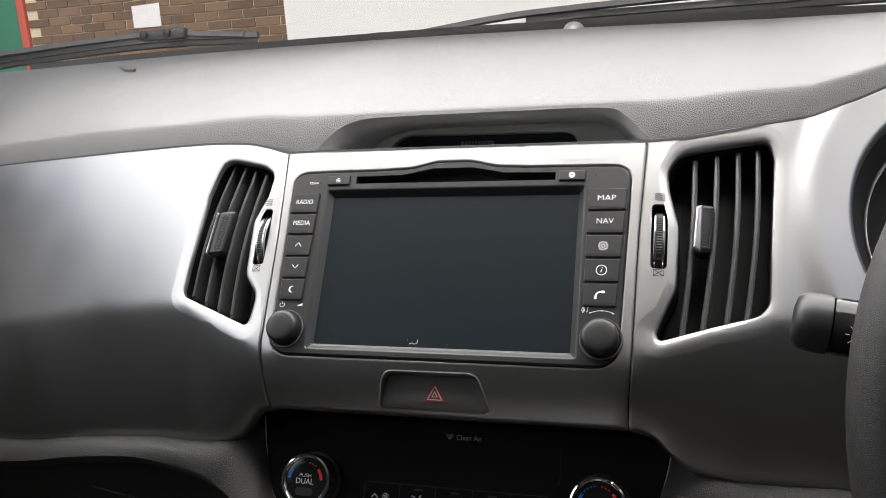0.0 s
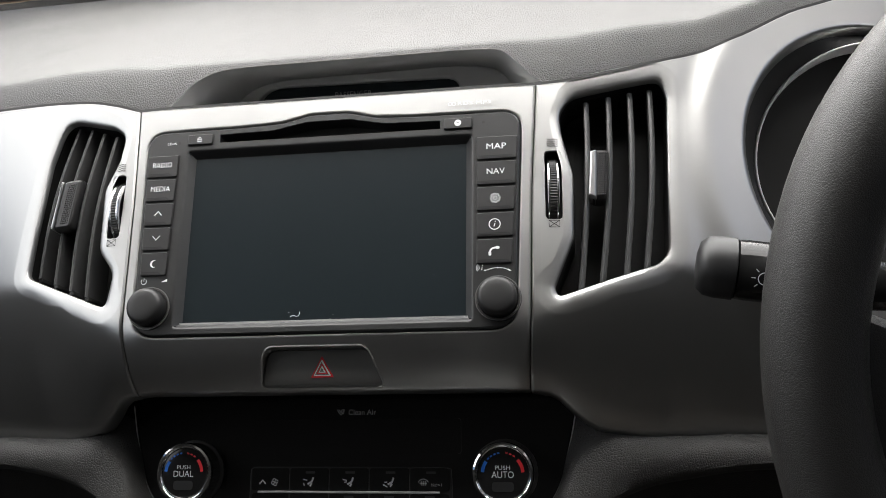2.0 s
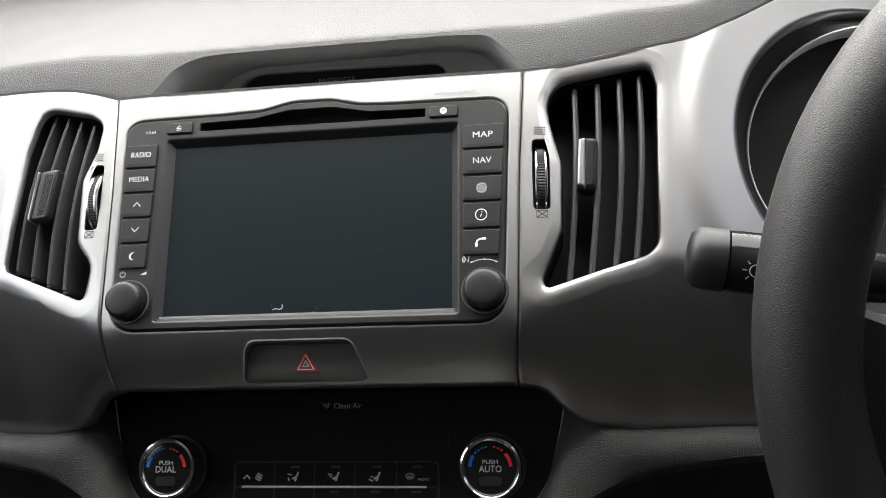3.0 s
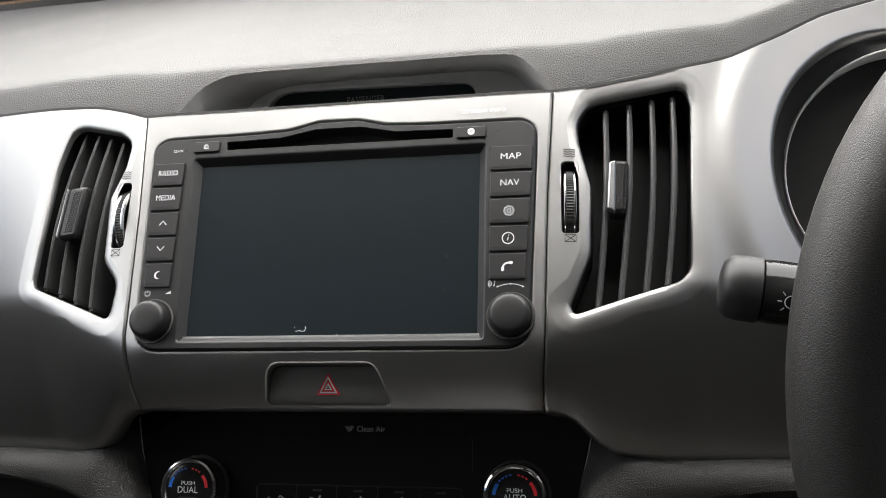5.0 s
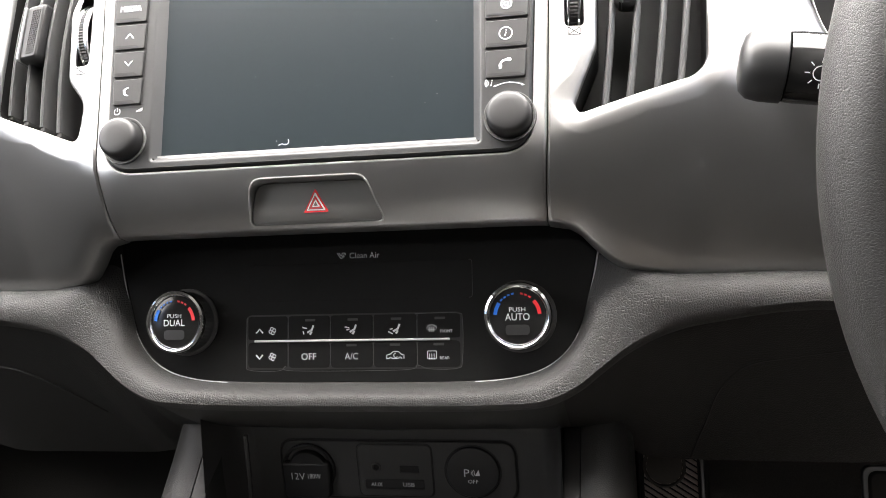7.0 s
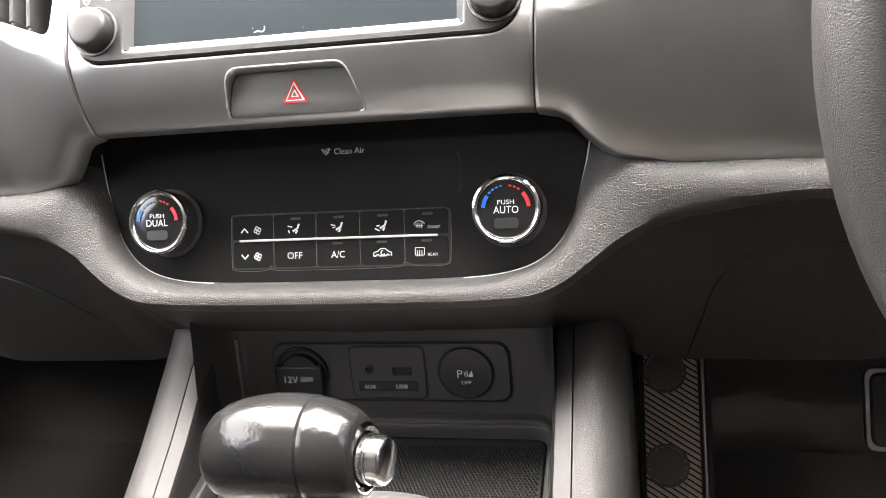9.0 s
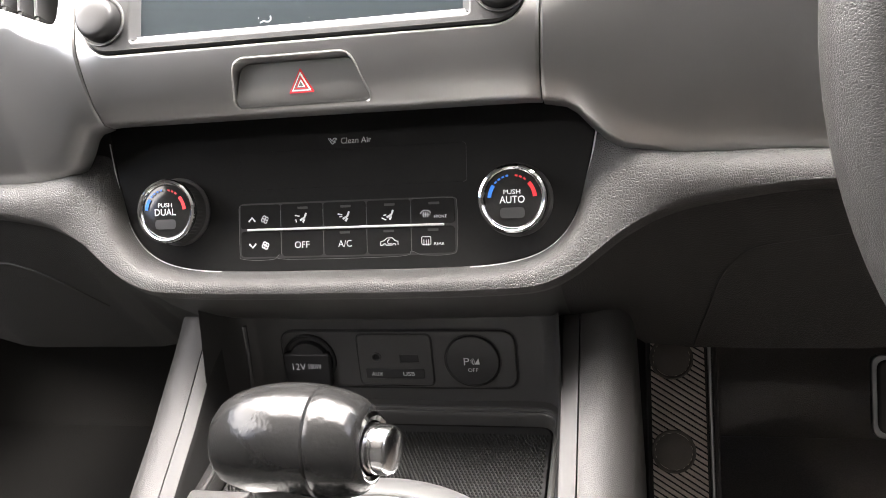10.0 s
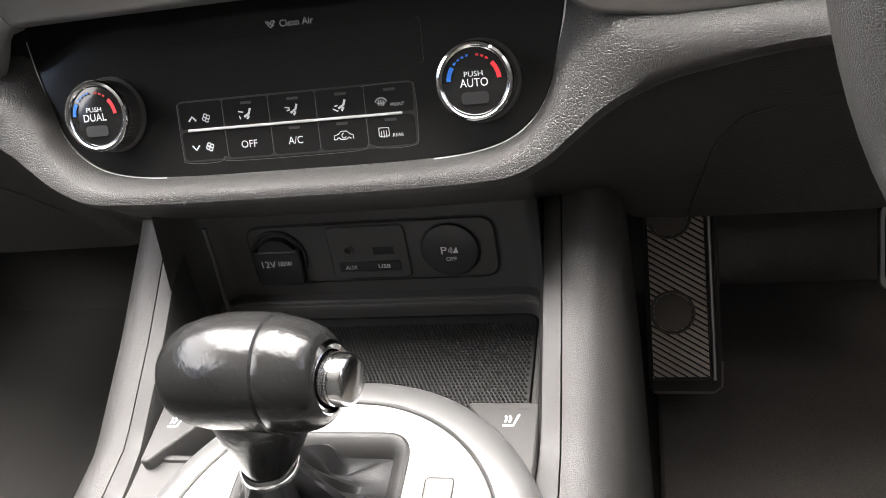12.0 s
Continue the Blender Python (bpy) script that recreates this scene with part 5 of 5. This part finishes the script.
rings(rimb, [(grow(gate, 0.0002), -0.001), (grow(gate, 0.0002), 0.0014), (grow(gate, -0.0012), 0.0022), (grow(gate, -0.0030), 0.0018), (grow(gate, -0.0065), -0.0012), (grow(gate, -0.0095), -0.0060), (grow(gate, -0.0100), -0.0100)], on_plate)
part("gate_rim", rimb, RAIL, sel, "dark satin gate frame")
NECK = Vector((0.007, -0.168, 0.3555))
boot = []
g2 = dense(grow(gate, -0.0095), 0.004)
m = len(g2)
for k in range(15):
    s = k / 14
    loopp = []
    for i, (u, v) in enumerate(g2):
        p = on_plate(u, v, -0.007)
        a = math.atan2(p.y - NECK.y, p.x - NECK.x)
        q = NECK + Vector((0.0125 * math.cos(a), 0.0125 * math.sin(a), 0))
        w = p.lerp(q, s ** 0.85)
        fold = math.sin(math.pi * s) * (0.0045 * math.sin(a * 6 + 2.6 * s) + 0.0030 * math.sin(a * 11 + 5 * s) + 0.0012 * math.sin(a * 23 - 3 * s))
        w += Vector((fold * math.cos(a), fold * math.sin(a), -0.010 * math.sin(math.pi * s) + fold * 0.8))
        loopp.append(w)
    boot.append(loopp)
part("boot", loft(boot, wrap=True), LEATHER, sel, "creased black leather boot")
part("neck_collar", lathe([(0.0125, -0.004), (0.0136, -0.002), (0.0136, 0.002), (0.0122, 0.004)], Matrix.Translation(NECK), 32), CHROME, sel, "chrome neck collar")
K0, K1 = Vector((-0.0266, -0.1562, 0.4034)), Vector((0.0495, -0.1626, 0.4080))
prof = [(0.0, 0.0015), (0.006, 0.0085), (0.020, 0.0140), (0.05, 0.0192), (0.10, 0.0235), (0.18, 0.0268), (0.30, 0.0292), (0.45, 0.0306), (0.60, 0.0307), (0.712, 0.0304), (0.722, 0.0293), (0.733, 0.0299), (0.80, 0.0292), (0.87, 0.0279), (0.93, 0.0260), (0.97, 0.0236), (0.995, 0.0208), (1.0, 0.0170)]
ax_ = (K1 - K0).normalized()
kside = Vector((0, 0, 1)).cross(ax_).normalized()
kup = ax_.cross(kside)
sec = []
for s, r in prof:
    r *= 0.845
    c = K0.lerp(K1, s) + kup * 0.003 * math.sin(math.pi * s)
    sec.append([c + kside * r * 0.94 * math.cos(2 * math.pi * j / 40) + kup * r * (1.0 if math.sin(2 * math.pi * j / 40) > 0 else 0.98) * math.sin(2 * math.pi * j / 40) for j in range(40)])
bm = loft(sec, wrap=True)
part("knob", bm, LEATHERKNOB, sel, "smooth black leather knob")
skirt = []
for s, rx, ry in ((0.0, 0.0118, 0.0118), (0.12, 0.0138, 0.0130), (0.28, 0.0172, 0.0156), (0.45, 0.0205, 0.0180), (0.62, 0.0235, 0.0200), (0.8, 0.0270, 0.0214), (1.0, 0.0290, 0.0215)):
    c = NECK.lerp(K0.lerp(K1, 0.58), s)
    skirt.append([c + Vector((rx * math.cos(2 * math.pi * j / 36), ry * math.sin(2 * math.pi * j / 36), 0)) for j in range(36)])
part("neck", loft(skirt, wrap=True), LEATHERKNOB, sel)
BF = Matrix.Translation(K1 + ax_ * -0.001) @ (ax_ + Vector((0, -0.10, 0.02))).to_track_quat("Z", "Y").to_matrix().to_4x4()
part("button_collar", lathe([(0.0162, -0.003), (0.0158, 0.0010), (0.0140, 0.0022), (0.0120, 0.0014), (0.0114, -0.004)], BF, 40), CHROME, sel)
part("lock_button", lathe([(0.0110, -0.004), (0.0110, 0.0046), (0.0104, 0.0050), (0.0104, 0.0057), (0.0110, 0.0062), (0.0108, 0.0096), (0.0100, 0.0114), (0.0084, 0.0122), (0.0, 0.0125)], BF, 40), LOCKCHROME, sel, "polished chrome lock button")
part("shift_window", plate(box2(0.0515, 0.0305, 0.0135, 0.0125, 0.002), -0.001, 0.0008, on_plate, 0.0005), STUD, sel, "grey shift lock cover")
WINDOW_EDGE = box2(0.0515, 0.0305, 0.0139, 0.0129, 0.0022)
part("cover_gap", strokes([WINDOW_EDGE + WINDOW_EDGE[:2]], 0.0007, on_plate, 0.0006), DARK, sel)
part("position_mark", plate(ngon(0.0515, 0.0095, 0.0066, 28), -0.001, 0.0006, on_plate, 0.0004), RUBBERGREY, sel)
part("position_mark", fills([box2(0.0515, 0.0095, 0.0046, 0.0060, 0.0008)], on_plate, 0.0009), PRINT, sel, smooth=False)
part("gate_line", strokes([[(0.0395, 0.052), (0.0395, -0.062)], [(0.0410, 0.052), (0.0410, -0.062)]], 0.0005, on_plate, 0.0003), GREYRING, sel)

for poly, icon in (([(0.0775, -0.0925, 0.002), (0.1165, -0.0925, 0.003), (0.1165, -0.1440, 0.002)], (0.1025, -0.106)), ([(-0.0600, -0.0925, 0.002), (-0.0945, -0.1330, 0.002), (-0.0995, -0.1330, 0.002), (-0.1010, -0.0925, 0.003)], (-0.088, -0.108))):
    sw = thing("seat_heater_switch", "grey seat heater switch beside the gear surround", "switch", "seat heater switches", at=(icon[0], icon[1], 0.30))
    part("switch_cap", plate(rounded(poly, 0.003), -0.010, 0.0075, on_deck, 0.0012), HEATER, sw)
    for q in (-0.004, 0.006):
        part("lamp_window", fills([box2(icon[0] + q, icon[1] + 0.0085, 0.0055, 0.0014, 0.0004)], on_deck, 0.0079), DIM, sw, smooth=False)
    part("icon", strokes([[(icon[0] + 0.004, icon[1] + 0.005), (icon[0] + 0.0015, icon[1] - 0.002), (icon[0] - 0.004, icon[1] - 0.002)]] + [[(icon[0] - 0.003 + 0.0022 * q, icon[1]), (icon[0] - 0.0022 + 0.0022 * q, icon[1] + 0.0022), (icon[0] - 0.003 + 0.0022 * q, icon[1] + 0.0042)] for q in range(2)], 0.0012, on_deck, 0.0079), PRINT, sw)

# ---- footwell ----
PEDAL = frame_of((0.194, 0.110, 0.080), (1, 0, 0), (0, 0.625, 0.781))
on_ped = flat(PEDAL)
rest = thing("footrest", "grey ribbed rubber footrest beside the console", "footrest", at=(0.199, 0.11, 0.08))
PB = box2(0.0, 0.085, 0.054, 0.170, 0.004)
part("base", plate(PB, -0.030, 0.0, on_ped, 0.002), PLASTIC, rest)
# Base coloured darker than the ribs to put shade into the grooves.
part("pad", plate(grow(PB, -0.0015), 0.0, 0.003, on_ped, 0.001), RUBBERDARK, rest, "rubber tread base darkened for the shade between its ribs")


def clip_box(poly, lo, hi):
    for axis, lim, sg in ((0, lo[0], 1), (0, hi[0], -1), (1, lo[1], 1), (1, hi[1], -1)):
        out = []
        for i in range(len(poly)):
            a, b = poly[i - 1], poly[i]
            ia, ib = sg * (a[axis] - lim) >= 0, sg * (b[axis] - lim) >= 0
            if ia != ib:
                t = (lim - a[axis]) / (b[axis] - a[axis])
                out.append((a[0] + (b[0] - a[0]) * t, a[1] + (b[1] - a[1]) * t))
            if ib:
                out.append(b)
        poly = out
        if len(poly) < 3:
            return []
    return poly


for i in range(46):
    v = -0.05 + 0.0053 * i
    rib = clip_box([(-0.04, v + 0.045), (0.04, v - 0.005), (0.04, v - 0.0013), (-0.04, v + 0.0487)], (-0.0235, 0.004), (0.0215, 0.166))
    if len(rib) >= 3:
        part("rib", plate(rib, 0.002, 0.0048, on_ped, 0.0008), RUBBER, rest)
for u, v in ((-0.006, 0.058), (-0.006, 0.137)):
    part("stud", lathe([(0.0185, 0.003), (0.0185, 0.0046), (0.0172, 0.0060), (0.0160, 0.0052), (0.0155, 0.0046), (0.0148, 0.0052), (0.0, 0.0054)], PEDAL @ Matrix.Translation((u, v, 0)), 36), STUD, rest, "round darker tread stud")
part("edge", plate(box2(0.0255, 0.085, 0.0030, 0.168, 0.001), 0.0, 0.0055, on_ped, 0.0008), SATIN, rest)
part("bracket", plate(box2(0.003, 0.078, 0.062, 0.188, 0.007), -0.036, -0.024, on_ped, 0.003), RUBBERDARK, rest, "dark rubber bracket under the tread")
part("bracket_lip", strokes([[(-0.024, -0.0145), (0.026, -0.0150), (0.0325, -0.010), (0.0335, 0.012)]], 0.0022, on_ped, -0.0236), STUD, rest, "paler bracket lip")
# Brown-grey carpet sheets added, coloured paler to lighten the dark driver footwell.
mat = thing("pale_floor_sheet", "brown-grey carpet sheet added to lighten the driver footwell", "floor mat", at=(0.45, -0.2, 0.0))
flat_floor = lambda u, v, n=0.0: Vector((u, v, 0.001 + n))
part("pale_floor", plate(rounded([(0.172, -0.62), (0.72, -0.62), (0.72, 0.298), (0.172, 0.298)], 0.012), 0.0, 0.010, flat_floor, 0.004), PALECARPET, mat)
part("pale_toe_cover", loft([[Vector((x, 0.296, 0.008)), Vector((x, 0.455, 0.145)), Vector((x, 0.544, 0.353)), Vector((x, 0.592, 0.60))] for x in (0.172, 0.45, 0.72)]), PALECARPET, mat)
BR = frame_of((0.378, 0.150, 0.185), (1, 0, 0), (0, 0.5, 0.866))
brake = thing("brake_pedal", "black rubber brake pedal with metal edge", "pedal", at=(0.378, 0.15, 0.185))
part("tread", plate(box2(0, 0, 0.070, 0.058, 0.008), 0.0, 0.006, flat(BR), 0.002), RUBBERDARK, brake)
part("rim", plate(box2(0, 0, 0.078, 0.066, 0.009), -0.004, 0.002, flat(BR), 0.001), SATIN, brake, "worn metal pedal edge")
part("arm", loft([[BR @ Vector((u, v, d)) for u, d in ((-0.008, -0.004), (0.008, -0.004), (0.008, -0.010), (-0.008, -0.010))] for v in (0.0, 0.10, 0.20)], wrap=True), PLASTIC, brake)

# ---- seams on the lower panels, drawn as paler beads for their lit edges ----
def seam(pts, name="seam_highlight"):
    return part(name, sweep(smooth_line(pts, 6), lambda i, t: [(0.0008 * math.cos(a), 0.0008 * math.sin(a)) for a in (0, 1.05, 2.09, 3.14, 4.19, 5.24)]), RAIL, dash)


seam([on_knee(*p) for p in ((0.198, 0.306), (0.201, 0.328), (0.205, 0.352), (0.210, 0.378), (0.217, 0.394), (0.228, 0.402), (0.255, 0.406), (0.31, 0.407))])
seam([on_knee(*p) for p in ((-0.34, 0.398), (-0.29, 0.399), (-0.262, 0.397), (-0.240, 0.389), (-0.222, 0.374), (-0.205, 0.358))])

# ---- outside: cowl, wipers, yard ----
cowl = tagged(new("cowl"), "black windscreen scuttle strip", "scuttle", kind="structure")
part("strip", loft([[Vector((x, 0.625 - 0.10 * (abs(x) / 0.7) ** 2, 0.700)), Vector((x, 0.626 - 0.10 * (abs(x) / 0.7) ** 2, 0.767 - 0.016 * x - 0.016 * (abs(x) / 0.7) ** 2)), Vector((x, 0.72 - 0.10 * (abs(x) / 0.7) ** 2, 0.760 - 0.016 * x - 0.016 * (abs(x) / 0.7) ** 2)), Vector((x, 0.76, 0.70))] for x in [-0.75 + 0.1 * i for i in range(16)]]), DARK, cowl)


def wiper(arm, blade, knuckle):
    w = thing("wiper", "weathered black windscreen wiper", "wiper", "windscreen wipers", at=knuckle)
    sec = lambda wd, h: (lambda i, t: [(-wd, 0), (-wd * 0.6, h), (wd * 0.6, h), (wd, 0), (0, -h * 0.4)])
    part("arm", sweep(smooth_line(arm, 6), sec(0.008, 0.007)), WIPER, w)
    b = part("blade", sweep(smooth_line(blade, 6), sec(0.006, 0.008)), WIPER, w)
    part("rubber", sweep([Vector(p) + Vector((0, -0.004, -0.008)) for p in smooth_line(blade, 6)], sec(0.002, 0.006)), DARK, b)
    part("knuckle", block(Vector(knuckle) - Vector((0.045, 0.008, 0.006)), Vector(knuckle) + Vector((0.045, 0.008, 0.010)), bevel=0.004), WIPER, w)
    for q in (-0.022, 0.018):
        part("rivet", lathe([(0.006, 0), (0.006, 0.004), (0.004, 0.0055), (0.0, 0.0055)], Matrix.Translation(Vector(knuckle) + Vector((q, -0.008, 0.004))) @ pose(0, 0, 0, 90, 0, 0), 16), DARK, w)
    return w


wiper([(-0.49, 0.662, 0.779), (-0.56, 0.655, 0.785), (-0.64, 0.645, 0.790), (-0.82, 0.61, 0.781), (-0.96, 0.58, 0.768)], [(-0.47, 0.665, 0.777), (-0.64, 0.645, 0.781), (-0.84, 0.61, 0.770), (-0.99, 0.575, 0.755)], (-0.622, 0.645, 0.789))
wiper([(-0.21, 0.66, 0.763), (-0.09, 0.67, 0.776), (0.02, 0.67, 0.780), (0.20, 0.67, 0.784), (0.45, 0.66, 0.785)], [(-0.07, 0.672, 0.768), (0.10, 0.675, 0.770), (0.40, 0.67, 0.770)], (0.24, 0.668, 0.785))
dome = thing("sun_sensor", "small pale dome sensor on the dash top", "sensor", at=(0.02, 0.55, 0.75))
part("dome", lathe([(0.013, -0.004), (0.0125, 0.003), (0.010, 0.0075), (0.0055, 0.0105), (0.0, 0.0115)], Matrix.Translation((0.010, 0.555, 0.7500)), 32), SENSOR, dome)

# Small dark wedge-shaped mark, built as a thin raised plate.
clip = thing("dash_mark", "small dark wedge-shaped mark on the dash top", "clip", at=(-0.56, 0.46, 0.73))
tab = [(-0.632, 0.552), (-0.625, 0.547), (-0.529, 0.443), (-0.525, 0.432), (-0.547, 0.443), (-0.590, 0.488)]
part("tab", plate(tab[::-1], -0.004, 0.0022, lambda u, v, n=0.0: Vector((u, v, 0.7382 + 0.110 * (v - 0.443) + n + 0.002)), 0.0006), PLASTIC, clip)

ground = part("ground", block((-60, -60, -0.50), (60, 200, -0.45)), ASPHALT, smooth=False)
tagged(ground, "grey asphalt yard", "ground", kind="structure")
WY = 6.1
wall = tagged(new("wall_north"), "brown brick garage wall with pale mortar", "wall", kind="structure")
part("mortar_bed", block((-5.65, WY, -0.45), (-3.12, WY + 0.25, 3.2)), MORTAR, wall, smooth=False)
white = part("wall_east", block((-3.12, WY - 0.02, -0.45), (9.0, WY + 0.3, 5.0)), RENDERED, smooth=False)
tagged(white, "white rendered building wall", "wall", kind="structure")
gdoor = thing("garage_door", "green painted door with red frame", "door", at=(-6.13, WY, 0))
part("leaf", block((-6.754, WY - 0.01, -0.45), (-5.743, WY + 0.05, 2.1), bevel=0.004), GREEN, gdoor)
part("frame", block((-5.736, WY - 0.03, -0.45), (-5.658, WY + 0.07, 2.2), bevel=0.004), REDWOOD, gdoor)
far = part("wall_west", block((-20, WY + 0.05, -0.45), (-6.754, WY + 0.3, 4.0)), RENDERED, smooth=False)
tagged(far, "pale rendered yard wall", "wall", kind="structure")
notice = part("notice", block((-4.55, WY - 0.022, 1.06), (-4.28, WY - 0.018, 1.245)), PAPER, smooth=False)
tagged(notice, "blank white notice sheet on the brick wall", "sign")
bmesh_brick = block((-0.1075, -0.012, -0.0325), (0.1075, 0.02, 0.0325), bevel=0.003)
first = part("brick", bmesh_brick, BRICK, wall, smooth=False)
first.location = (-5.535, WY, 0.425)
for r in range(17):
    for c in range(12):
        x = -5.535 + 0.225 * c + (0.1125 if r % 2 else 0)
        if (r or c) and x < -3.0:
            o = new("brick", first.data)
            o.parent, o.location = wall, (x + random.uniform(-0.002, 0.002), WY + random.uniform(-0.003, 0.003), 0.425 + 0.075 * r)
